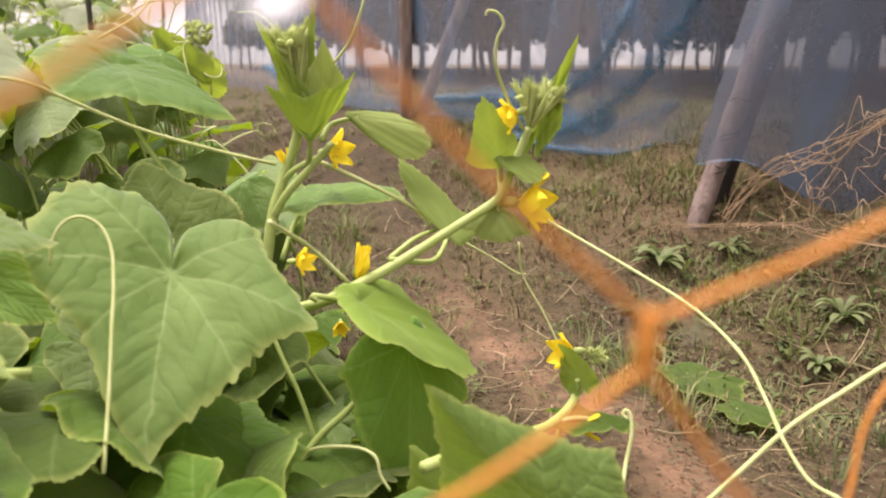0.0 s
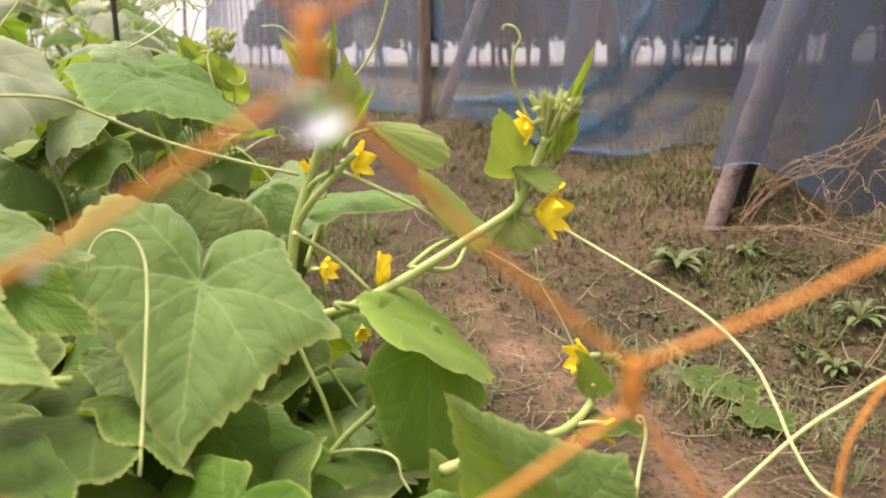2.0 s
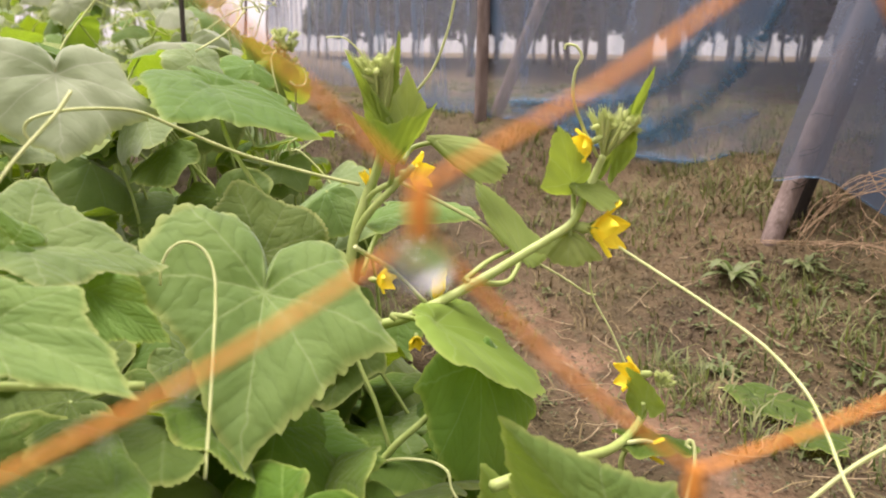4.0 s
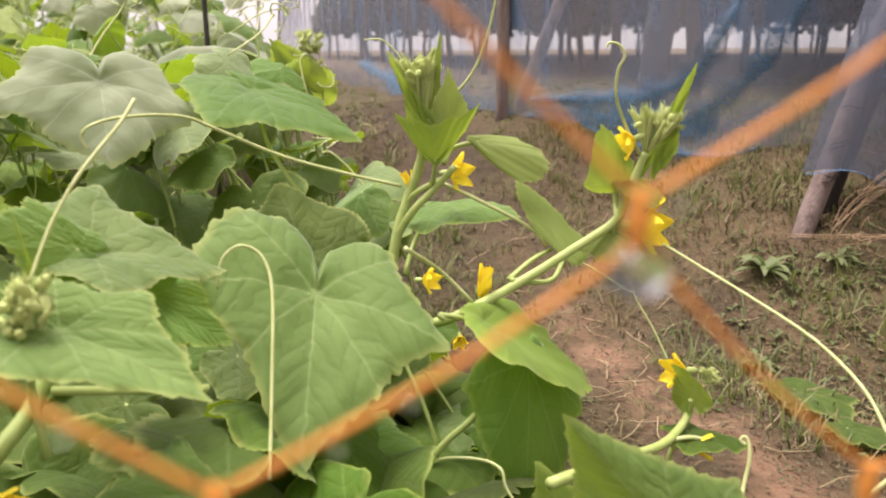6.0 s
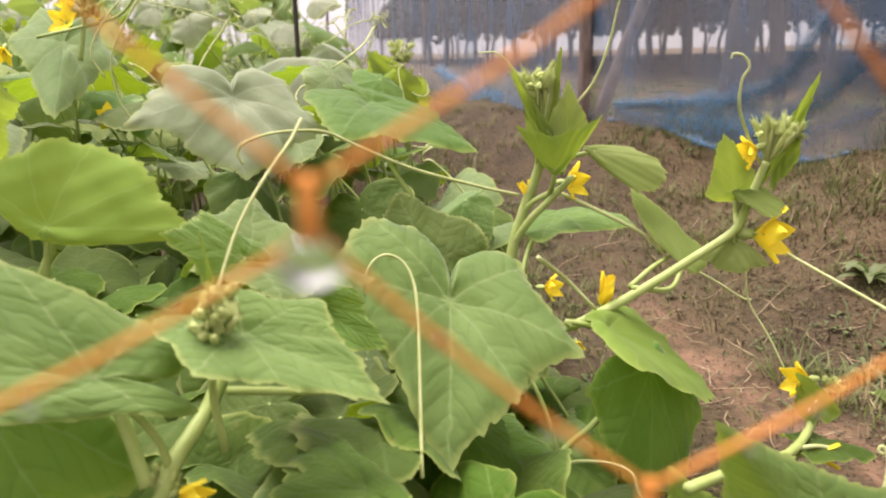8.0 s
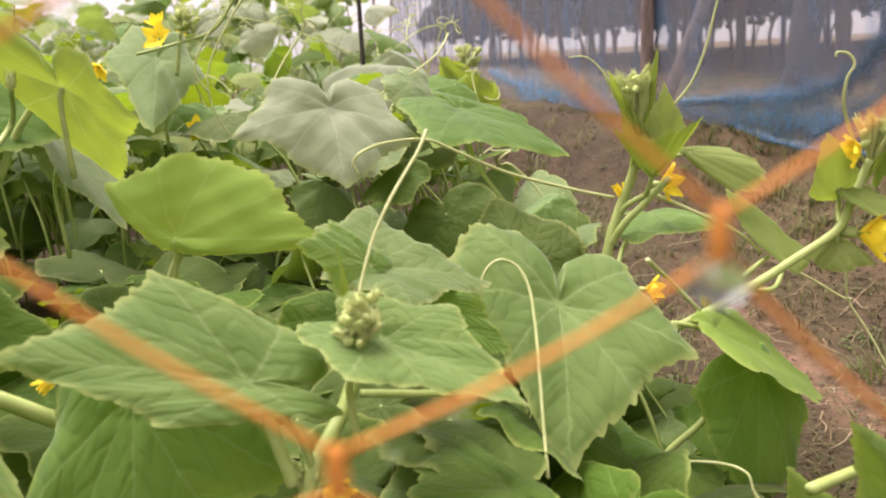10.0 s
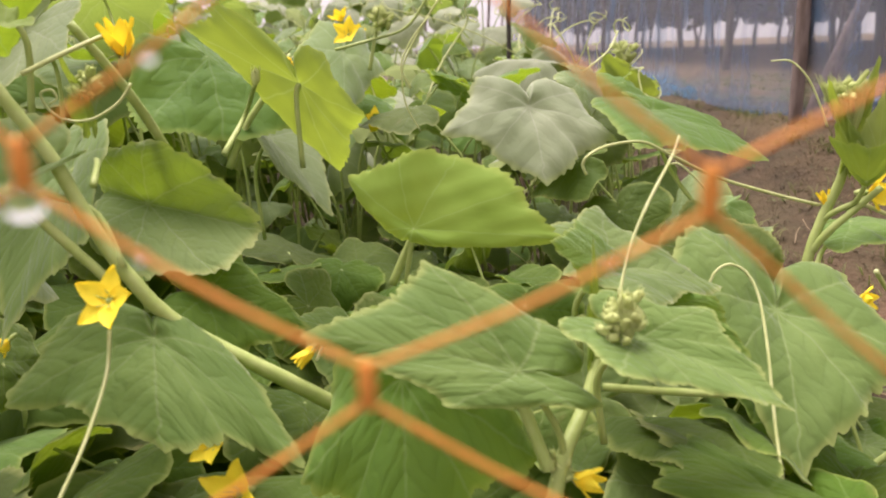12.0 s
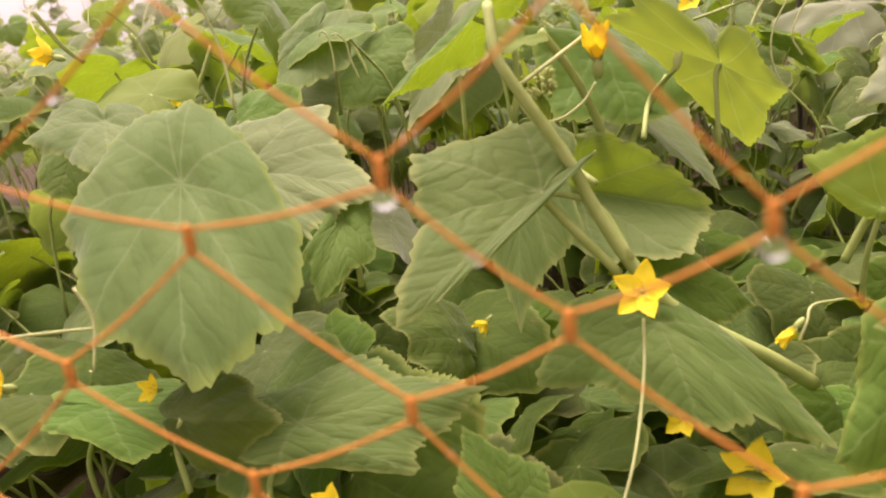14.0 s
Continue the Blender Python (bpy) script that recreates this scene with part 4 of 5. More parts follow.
net_fold(NET_A, [(-0.624, 3.109, 0.372), (-0.414, 2.832, 0.293), (-0.236, 2.543, 0.260), (-0.093, 2.245, 0.246), (-0.019, 2.092, 0.247)], 0.09, "net_fold")


def loose_net():
    """A slack piece of old twine netting drawn up from the soil beside the leaning pole."""
    net = thing("loose_net", "slack faded orange twine net hanging beside the leaning pole", "net")
    rng = np.random.RandomState(17)
    low_a, low_b, top_b, top_a = [np.array(q) for q in ((0.450, 1.198, 0.136), (0.631, 0.987, 0.132), (0.648, 1.032, 0.406), (0.512, 1.145, 0.241))]
    rows, cols = 10, 7
    nodes = {}
    for r in range(rows):
        v = r / (rows - 1)
        for k in range(cols):
            u = (k + 0.5 * (r % 2)) / cols
            p = (low_a * (1 - u) + low_b * u) * (1 - v) + (top_a * (1 - u) + top_b * u) * v
            belly = math.sin(math.pi * v) * (0.025 + 0.02 * math.sin(u * 9))
            p = p + np.array([0, -0.4 * belly, -belly]) + rng.normal(size=3) * np.array([0.008, 0.010, 0.008])
            p[2] = max(p[2], float(ground_height(p[0], p[1])) + 0.002)
            nodes[(r, k)] = p
    count = 0
    for (r, k), p in nodes.items():
        for other in ((r + 1, k), (r + 1, k - 1) if r % 2 == 0 else (r + 1, k + 1)):
            if other not in nodes or rng.uniform() < 0.08:
                continue
            q = nodes[other]
            bow = rng.normal(size=3) * 0.006 + np.array([0, 0, -0.004])
            tube("strand", [p, p * 0.67 + q * 0.33 + bow, p * 0.33 + q * 0.67 + bow * rng.uniform(-0.6, 1.2), q], 0.0005, 0.0005, TWINE_OLD, net, 5, 3, 0.0, count)
            count += 1
    for k in range(9):
        line = [np.array(q) + rng.normal(size=3) * np.array([0.010, 0.008, 0.008]) for q in ((0.450, 1.188, 0.143), (0.472, 1.178, 0.194), (0.512, 1.144, 0.237), (0.553, 1.115, 0.261), (0.585, 1.078, 0.297), (0.623, 1.046, 0.333))]
        tube("strand", line, 0.0006, 0.0006, TWINE_OLD, net, 5, 4, 0.0, k)
    for k in range(4):
        line = [np.array(q) + rng.normal(size=3) * np.array([0.010, 0.010, 0.002]) for q in ((0.385, 1.231, 0.129), (0.461, 1.205, 0.138), (0.523, 1.146, 0.147), (0.563, 1.090, 0.143), (0.610, 1.004, 0.147))]
        line = [(p[0], p[1], max(p[2], float(ground_height(p[0], p[1])) + 0.003)) for p in line]
        tube("strand", line, 0.0006, 0.0006, TWINE_OLD, net, 5, 6, 0.0, k)
    return net


loose_net()


def post_ties(post, height, turns, seed):
    """Twine wound round the leaning pole."""
    rng = np.random.RandomState(seed)
    foot, top = np.array(on_ground(0.425, 1.27)), np.array((1.02, 1.62, 1.7))
    pts = []
    for k in range(turns * 8 + 1):
        a = 2 * math.pi * k / 8
        c = foot + (top - foot) * (height + 0.004 * k / 8 + 0.003 * rng.uniform(-1, 1))
        pts.append(c + np.array([math.cos(a) * 0.0188, math.sin(a) * 0.0188, 0.006 * math.sin(a + seed)]))
    tube("tie", pts, 0.0010, 0.0010, BARK_DARK, post, 5, 2)


for height, turns, seed in ((0.075, 2, 1), (0.105, 2, 2), (0.14, 1, 3)):
    post_ties(LEANING, height, turns, seed)

pole("stake", "thin dark stake standing among the cucumber leaves", on_ground(-0.74, 1.81), (-0.735, 1.80, 0.72), 0.006, 0.0055, BARK_DARK, 14, 0.003)
for k, (x, y, h) in enumerate(((-2.4, 7.5, 1.2), (-3.3, 8.2, 1.2), (-2.9, 10.0, 1.3), (-4.4, 9.5, 1.3), (-5.6, 11.0, 1.3))):
    pole("stake", "far thin pole standing in the pale field", on_ground(x, y), (x + 0.03, y, h), 0.014, 0.012, BARK, 40 + k, 0.02, "far stakes")



# ---------------------------------------------------------------- plants
def vine_thing(label, at):
    return thing("cucumber_vine", label, "cucumber plant", "cucumber vines", at=(0, 0, 0))


VINE_RIGHT = vine_thing("leafy green cucumber vine with yellow flowers, trailing onto the path", (0, 0.6, 0))
VINE_MID = vine_thing("cucumber vine with one broad puckered leaf and pale tendrils", (-0.2, 0.6, 0))
VINE_LEFT = vine_thing("cucumber vine with large overlapping leaves and a pale bud cluster", (-0.4, 0.4, 0))
VINE_FAR = vine_thing("cucumber vine with an arching thick stem and star-shaped flower", (-0.7, 0.35, 0))

blade(VINE_MID, (-0.198, 0.569, 0.233), (-0.183, 0.447, 0.151), (-0.090, 0.532, 0.208), (-0.279, 0.522, 0.258), LEAF, 0.07, stalk=(-0.205, 0.63, 0.12), broad=(0.0, 0.30))
blade(VINE_MID, (-0.178, 0.535, 0.118), (-0.098, 0.545, 0.106), (-0.147, 0.590, 0.124), (-0.150, 0.490, 0.055), LEAF, 0.08)
blade(VINE_RIGHT, (-0.029, 0.631, 0.156), (-0.031, 0.592, 0.042), (-0.085, 0.616, 0.135), (0.025, 0.655, 0.095), LEAF, 0.06, outline=BLADE_CUP)
blade(VINE_RIGHT, (-0.067, 0.618, 0.195), (0.030, 0.643, 0.125), (-0.041, 0.687, 0.193), (-0.046, 0.547, 0.189), LEAF_YOUNG, 0.06, stalk=(-0.10, 0.61, 0.2), outline=BLADE_CUP)
blade(VINE_RIGHT, (0.050, 0.400, 0.142), (-0.015, 0.410, 0.213), (0.088, 0.425, 0.168), (-0.012, 0.430, 0.125), LEAF, 0.06)
blade(VINE_RIGHT, (0.005, 0.505, 0.070), (-0.027, 0.514, 0.126), (0.020, 0.520, 0.095), (-0.035, 0.500, 0.075), LEAF_YOUNG, 0.05)
blade(VINE_LEFT, (-0.323, 0.471, 0.292), (-0.241, 0.502, 0.272), (-0.340, 0.525, 0.328), (-0.283, 0.424, 0.279), LEAF, 0.05)
blade(VINE_LEFT, (-0.322, 0.455, 0.298), (-0.356, 0.412, 0.325), (-0.348, 0.449, 0.334), (-0.335, 0.420, 0.285), LEAF, 0.05)
blade(VINE_MID, (-0.282, 0.468, 0.262), (-0.221, 0.448, 0.236), (-0.243, 0.462, 0.274), (-0.262, 0.438, 0.236), LEAF, 0.06)
blade(VINE_LEFT, (-0.293, 0.380, 0.271), (-0.199, 0.356, 0.243), (-0.249, 0.403, 0.288), (-0.299, 0.327, 0.268), LEAF, 0.06)
blade(VINE_LEFT, (-0.363, 0.336, 0.260), (-0.472, 0.272, 0.298), (-0.435, 0.361, 0.324), (-0.392, 0.284, 0.258), LEAF, 0.05)
blade(VINE_LEFT, (-0.442, 0.339, 0.244), (-0.422, 0.287, 0.127), (-0.498, 0.294, 0.179), (-0.353, 0.358, 0.184), LEAF, 0.06)
blade(VINE_FAR, (-0.621, 0.318, 0.264), (-0.577, 0.261, 0.213), (-0.692, 0.257, 0.232), (-0.503, 0.299, 0.194), LEAF, 0.05, broad=(0.22, 0.22))
blade(VINE_FAR, (-0.646, 0.417, 0.262), (-0.578, 0.463, 0.226), (-0.642, 0.465, 0.290), (-0.606, 0.376, 0.218), LEAF_OLD_SHADE, 0.06)
blade(VINE_FAR, (-0.745, 0.476, 0.327), (-0.608, 0.453, 0.310), (-0.675, 0.448, 0.376), (-0.650, 0.393, 0.288), LEAF, 0.06, outline=BLADE_ROUND, corner=58)
blade(VINE_FAR, (-0.775, 0.420, 0.365), (-0.722, 0.282, 0.270), (-0.784, 0.323, 0.320), (-0.676, 0.324, 0.326), LEAF, 0.06, stalk=(-0.67, 0.335, 0.37))
blade(VINE_FAR, (-0.691, 0.280, 0.377), (-0.737, 0.141, 0.323), (-0.782, 0.246, 0.415), (-0.700, 0.200, 0.352), LEAF, 0.04, stalk=(-0.64, 0.32, 0.315))
blade(VINE_FAR, (-0.973, 0.194, 0.407), (-0.887, 0.091, 0.286), (-1.055, 0.132, 0.389), (-0.851, 0.199, 0.365), LEAF_DUST_HAZE, 0.06, outline=BLADE_ROUND)
blade(VINE_FAR, (-0.995, 0.288, 0.394), (-0.843, 0.289, 0.375), (-0.938, 0.359, 0.449), (-0.877, 0.239, 0.347), LEAF_DUST_HAZE, 0.06)
blade(VINE_FAR, (-0.837, 0.143, 0.237), (-0.711, 0.209, 0.250), (-0.832, 0.221, 0.260), (-0.742, 0.146, 0.214), LEAF, 0.06)
blade(VINE_FAR, (-0.775, 0.361, 0.504), (-0.860, 0.330, 0.440), (-0.800, 0.400, 0.460), (-0.800, 0.310, 0.470), LEAF, 0.08)
blade(VINE_LEFT, (-0.484, 0.480, 0.313), (-0.449, 0.497, 0.372), (-0.544, 0.486, 0.355), (-0.357, 0.455, 0.317), LEAF_YOUNG, 0.05, stalk=(-0.50, 0.50, 0.22), outline=BLADE_CUP)
blade(VINE_FAR, (-0.628, 0.568, 0.427), (-0.612, 0.600, 0.335), (-0.732, 0.541, 0.483), (-0.574, 0.589, 0.396), LEAF_YOUNG, 0.05)
blade(VINE_FAR, (-0.778, 0.749, 0.356), (-0.652, 0.665, 0.278), (-0.717, 0.793, 0.356), (-0.712, 0.656, 0.331), LEAF_DUST_HAZE, 0.06)
blade(VINE_LEFT, (-0.447, 0.745, 0.390), (-0.418, 0.690, 0.312), (-0.515, 0.655, 0.372), (-0.352, 0.765, 0.350), LEAF_DRY_HAZE, 0.06)
blade(VINE_MID, (-0.320, 0.830, 0.378), (-0.200, 0.790, 0.330), (-0.324, 0.700, 0.352), (-0.246, 0.850, 0.362), LEAF, 0.05, stalk=(-0.2, 0.76, 0.2))
blade(VINE_MID, (-0.116, 0.715, 0.319), (-0.117, 0.705, 0.352), (-0.153, 0.710, 0.364), (-0.075, 0.690, 0.373), LEAF_YOUNG, 0.05, stalk=(-0.125, 0.745, 0.285), outline=BLADE_SAIL)
blade(VINE_MID, (-0.105, 0.735, 0.344), (-0.105, 0.735, 0.401), (-0.125, 0.735, 0.357), (-0.083, 0.735, 0.359), LEAF_YOUNG, 0.03, stalk=(-0.116, 0.722, 0.318), outline=BLADE_POINTED)
blade(VINE_MID, (-0.077, 0.755, 0.332), (-0.011, 0.745, 0.315), (-0.040, 0.765, 0.334), (-0.031, 0.735, 0.291), LEAF_YOUNG, 0.05, stalk=(-0.11, 0.74, 0.312), outline=BLADE_CUP)
blade(VINE_RIGHT, (0.006, 0.715, 0.233), (-0.036, 0.775, 0.290), (0.028, 0.735, 0.240), (-0.032, 0.735, 0.264), LEAF_YOUNG, 0.06, stalk=(-0.045, 0.66, 0.220), outline=BLADE_CUP)
blade(VINE_RIGHT, (0.050, 0.715, 0.301), (0.033, 0.700, 0.354), (0.019, 0.695, 0.298), (0.066, 0.715, 0.317), LEAF_YOUNG, 0.04, stalk=(0.052, 0.712, 0.268), outline=BLADE_SAIL)
blade(VINE_RIGHT, (0.054, 0.712, 0.298), (0.096, 0.705, 0.288), (0.075, 0.738, 0.304), (0.077, 0.680, 0.280), LEAF_YOUNG, 0.04, stalk=(0.064, 0.720, 0.292), outline=BLADE_POINTED)
blade(VINE_RIGHT, (0.049, 0.705, 0.253), (0.046, 0.690, 0.227), (0.015, 0.700, 0.237), (0.078, 0.685, 0.235), LEAF_YOUNG, 0.05, stalk=(0.045, 0.704, 0.262), outline=BLADE_SAIL)
blade(VINE_LEFT, (-0.216, 0.350, 0.193), (-0.300, 0.445, 0.166), (-0.263, 0.447, 0.175), (-0.282, 0.369, 0.173), LEAF_OLD_SHADE, 0.06)
blade(VINE_FAR, (-1.174, 0.276, 0.452), (-1.090, 0.212, 0.397), (-1.242, 0.226, 0.441), (-1.085, 0.294, 0.405), LEAF_DUST_HAZE, 0.06)
blade(VINE_FAR, (-0.909, 0.532, 0.489), (-0.887, 0.403, 0.406), (-0.908, 0.471, 0.494), (-0.843, 0.505, 0.464), LEAF_DUST_HAZE, 0.06)
blade(VINE_FAR, (-0.873, 0.268, 0.353), (-0.861, 0.207, 0.303), (-0.834, 0.259, 0.327), (-0.886, 0.228, 0.338), LEAF, 0.10)
blade(VINE_FAR, (-1.034, 0.114, 0.232), (-0.870, 0.150, 0.233), (-1.003, 0.163, 0.240), (-0.960, 0.082, 0.215), LEAF, 0.06)
blade(VINE_FAR, (-0.671, 0.148, 0.201), (-0.708, 0.164, 0.246), (-0.652, 0.170, 0.228), (-0.704, 0.133, 0.221), LEAF, 0.06)
blade(VINE_FAR, (-1.097, 0.537, 0.508), (-1.086, 0.430, 0.436), (-1.123, 0.495, 0.508), (-1.028, 0.506, 0.465), LEAF_DUST_HAZE, 0.06)
blade(VINE_RIGHT, (0.300, 0.890, 0.020), (0.340, 0.815, 0.014), (0.275, 0.840, 0.020), (0.365, 0.862, 0.022), LEAF_OLD_SHADE, 0.05, stalk=(0.27, 0.95, 0.0))
blade(VINE_RIGHT, (0.325, 0.800, 0.016), (0.352, 0.752, 0.016), (0.310, 0.770, 0.014), (0.370, 0.788, 0.018), LEAF_OLD_SHADE, 0.05, stalk=(0.30, 0.83, 0.0))
blade(VINE_FAR, (-0.773, 0.961, 0.455), (-0.721, 0.840, 0.360), (-0.836, 0.931, 0.460), (-0.737, 1.025, 0.426), LEAF_DUST_HAZE, 0.06)
leaf(VINE_MID, (-0.237, 0.696, 0.231), (54, -13, 27), 0.092, (0.95, 1.01), (0.16, 0.15), 0.39, LEAF_OLD_SHADE)
leaf(VINE_MID, (-0.112, 0.797, 0.263), (5, 2, -111), 0.085, (1.05, 1.06), (0.15, 0.17), 0.39, LEAF, None, (-0.15, 0.74, 0.2))
leaf(VINE_RIGHT, (0.115, 0.642, 0.119), (85, 27, 117), 0.032, (1.03, 1.08), (0.03, 0.00), 0.31, LEAF_YOUNG, None, (0.118, 0.66, 0.10))
leaf(VINE_RIGHT, (0.112, 0.632, 0.094), (-2, -9, -88), 0.053, (1.02, 1.04), (0.14, 0.15), 0.40, LEAF_OLD_SHADE)
# Low leaves in the darkened tone, their shade put into the colour.
leaf(VINE_LEFT, (-0.192, 0.468, 0.103), (72, -19, 103), 0.142, (1.21, 1.11), (0.70, 0.15), 1.23, LEAF_OLD_SHADE)
leaf(VINE_MID, (-0.224, 0.517, 0.160), (-37, -11, -67), 0.096, (1.22, 1.05), (0.11, 0.65), 1.30, LEAF_OLD_SHADE)
leaf(VINE_LEFT, (-0.237, 0.463, 0.172), (5, 15, 77), 0.106, (1.05, 1.06), (0.15, 0.21), 0.57, LEAF_OLD_SHADE)
leaf(VINE_FAR, (-0.840, 0.189, 0.164), (41, 26, -50), 0.136, (1.10, 1.20), (0.15, 0.16), 0.41, LEAF_OLD_SHADE)
leaf(VINE_FAR, (-0.745, 0.217, 0.104), (26, -33, 26), 0.129, (0.84, 0.98), (0.14, 0.15), 0.34, LEAF_OLD_SHADE)
leaf(VINE_FAR, (-0.851, 0.385, 0.196), (54, -15, 109), 0.087, (1.09, 0.84), (0.20, 0.20), 1.04, LEAF_OLD_SHADE)
leaf(VINE_FAR, (-0.912, 0.097, 0.252), (15, 60, -73), 0.082, (0.83, 0.71), (0.68, 0.46), 0.57, LEAF_OLD_SHADE)
leaf(VINE_FAR, (-0.772, 0.632, 0.456), (-39, 17, -88), 0.138, (1.15, 1.10), (0.25, 0.29), -0.29, LEAF)
leaf(VINE_FAR, (-0.607, 1.508, 0.425), (9, -26, 73), 0.175, (1.13, 1.08), (0.51, 0.60), 0.67, LEAF_DRY_HAZE)

# leaves deeper in the bed
VARIANTS = [leaf_mesh(1.0, 1.05, 1.0, f, g, c, 40 + i, 48, 7) for i, (f, g, c) in enumerate(((0.2, 0.3, 0.7), (0.5, 0.2, 0.4), (0.1, 0.1, 1.0), (-0.2, 0.3, 0.3), (0.6, 0.6, 0.9), (0.3, -0.1, 1.3)))]
VARIANT_SETS = []
for material in (LEAF, LEAF_OLD_SHADE, LEAF_YOUNG, LEAF_DRY_HAZE, LEAF_DUST_HAZE):
    row = []
    for me in VARIANTS:
        c = me.copy()
        c.materials.append(material)
        row.append(c)
    VARIANT_SETS.append(row)


def bed_edge(y):
    """The bed's border towards the path."""
    return -0.02 - 0.42 * max(0.0, y - 0.75)


def curl_mesh(seed):
    """A free tendril: a thin stalk that ends in a loose coil."""
    rng = np.random.RandomState(seed)
    pts = [np.array([0.0, 0.0, 0.0]), np.array([0.01, 0.0, 0.05]), np.array([0.03, 0.01, 0.09])]
    n = rng.randint(6, 14)
    for k in range(n):
        a = k * 0.85
        pts.append(np.array([0.03 + 0.012 * math.cos(a) * (1 - k / 20) + 0.002 * k, 0.01 + 0.012 * math.sin(a) * (1 - k / 20), 0.095 + 0.003 * k]))
    v, f = tube_data(spline(pts, 4), 0.0012, 0.0007, 5)
    me = mesh_from("tendril", v, f)
    me.materials.append(TENDRIL)
    return me


CURLS = [curl_mesh(s) for s in range(5)]


def fill_bed(label, count, ys, span, zs, size, seed, old=0.5, shift=0.0, curls=0, paler=0.0, dust_haze=0.0):
    vine = thing("cucumber_vine", label, "cucumber plant", "cucumber vines")
    rng = np.random.RandomState(seed)
    stalks = []
    for k in range(count):
        y = rng.uniform(*ys)
        edge = bed_edge(y)
        x = edge - 0.03 + shift - span * rng.uniform()
        z = rng.uniform(*zs)
        if x > edge - 0.12:
            z *= 0.6
        pick = rng.uniform()
        # Darkened leaves paint shade low down; pale and grey ones paint far haze.
        kind = 1 if pick < old else (2 if pick > 0.98 else 3 if pick > 0.98 - paler else 0)
        if kind == 0 and dust_haze and rng.uniform() < dust_haze:
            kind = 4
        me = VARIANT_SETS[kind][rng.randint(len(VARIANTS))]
        ob = part("leaf", me, None, vine)
        s = rng.uniform(*size)
        m = pose(x, y, z, rng.uniform(-55, 25), rng.uniform(-35, 35), 180 + rng.uniform(-130, 130))
        ob.matrix_world = m @ Matrix.Scale(s, 4)
        if z > 0.12:
            back = m.to_3x3() @ Vector((0, -1, -0.4))
            a = np.array((x, y, z))
            d = np.array((back.x, back.y, 0)) * s
            stalks.append(tube_data(spline([a, a + d * 0.3 + np.array((0, 0, -0.03)), a + d * 0.8 + np.array((0, 0, -0.10)), (x + d[0], y + d[1], max(0.0, z - 0.25))], 3), 0.0017, 0.0026, 5))
        if k < curls:
            t = part("tendril", CURLS[rng.randint(5)], None, vine)
            t.matrix_world = pose(x, y, z + 0.01, rng.uniform(-60, 60), rng.uniform(-60, 60), rng.uniform(0, 360)) @ Matrix.Scale(rng.uniform(0.7, 1.7), 4)
    for v, f in stalks:
        part("stalk", mesh_from("stalk", v, f), STEM, vine)
    return vine


# The lowest beds are mostly the darkened leaf, with shade in its colour.
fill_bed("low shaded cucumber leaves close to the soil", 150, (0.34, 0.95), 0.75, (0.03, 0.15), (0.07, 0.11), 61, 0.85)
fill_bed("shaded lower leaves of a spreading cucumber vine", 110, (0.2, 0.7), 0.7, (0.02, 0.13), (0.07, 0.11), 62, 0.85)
# Shares of pale and grey leaves grow with distance: haze put into leaf colour.
fill_bed("broad leaves of a cucumber vine in the middle of the bed", 230, (0.95, 1.5), 1.1, (0.08, 0.42), (0.055, 0.095), 63, 0.30, 0.0, 30, 0.06, 0.5)
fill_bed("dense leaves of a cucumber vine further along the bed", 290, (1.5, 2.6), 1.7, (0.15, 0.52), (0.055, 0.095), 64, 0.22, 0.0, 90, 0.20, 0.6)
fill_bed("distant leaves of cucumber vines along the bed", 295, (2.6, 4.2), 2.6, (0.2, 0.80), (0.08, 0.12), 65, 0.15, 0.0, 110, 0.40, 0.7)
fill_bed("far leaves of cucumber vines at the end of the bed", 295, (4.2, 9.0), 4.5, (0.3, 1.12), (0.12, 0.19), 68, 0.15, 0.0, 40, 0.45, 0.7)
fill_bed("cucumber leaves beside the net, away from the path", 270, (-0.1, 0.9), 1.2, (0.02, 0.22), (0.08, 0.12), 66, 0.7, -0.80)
fill_bed("upper cucumber leaves beside the net, away from the path", 200, (0.35, 1.4), 1.3, (0.15, 0.56), (0.08, 0.12), 67, 0.3, -0.95, 40, 0.05, 0.4)
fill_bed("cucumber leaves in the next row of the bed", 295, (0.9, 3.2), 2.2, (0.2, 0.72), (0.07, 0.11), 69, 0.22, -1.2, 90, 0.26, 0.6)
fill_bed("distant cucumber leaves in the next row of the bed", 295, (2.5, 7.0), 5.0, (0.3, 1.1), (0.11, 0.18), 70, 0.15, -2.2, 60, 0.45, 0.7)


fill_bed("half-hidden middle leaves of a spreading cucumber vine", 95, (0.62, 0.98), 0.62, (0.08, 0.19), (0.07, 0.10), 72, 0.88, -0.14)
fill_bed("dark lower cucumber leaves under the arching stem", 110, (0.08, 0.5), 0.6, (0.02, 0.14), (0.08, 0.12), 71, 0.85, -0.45)


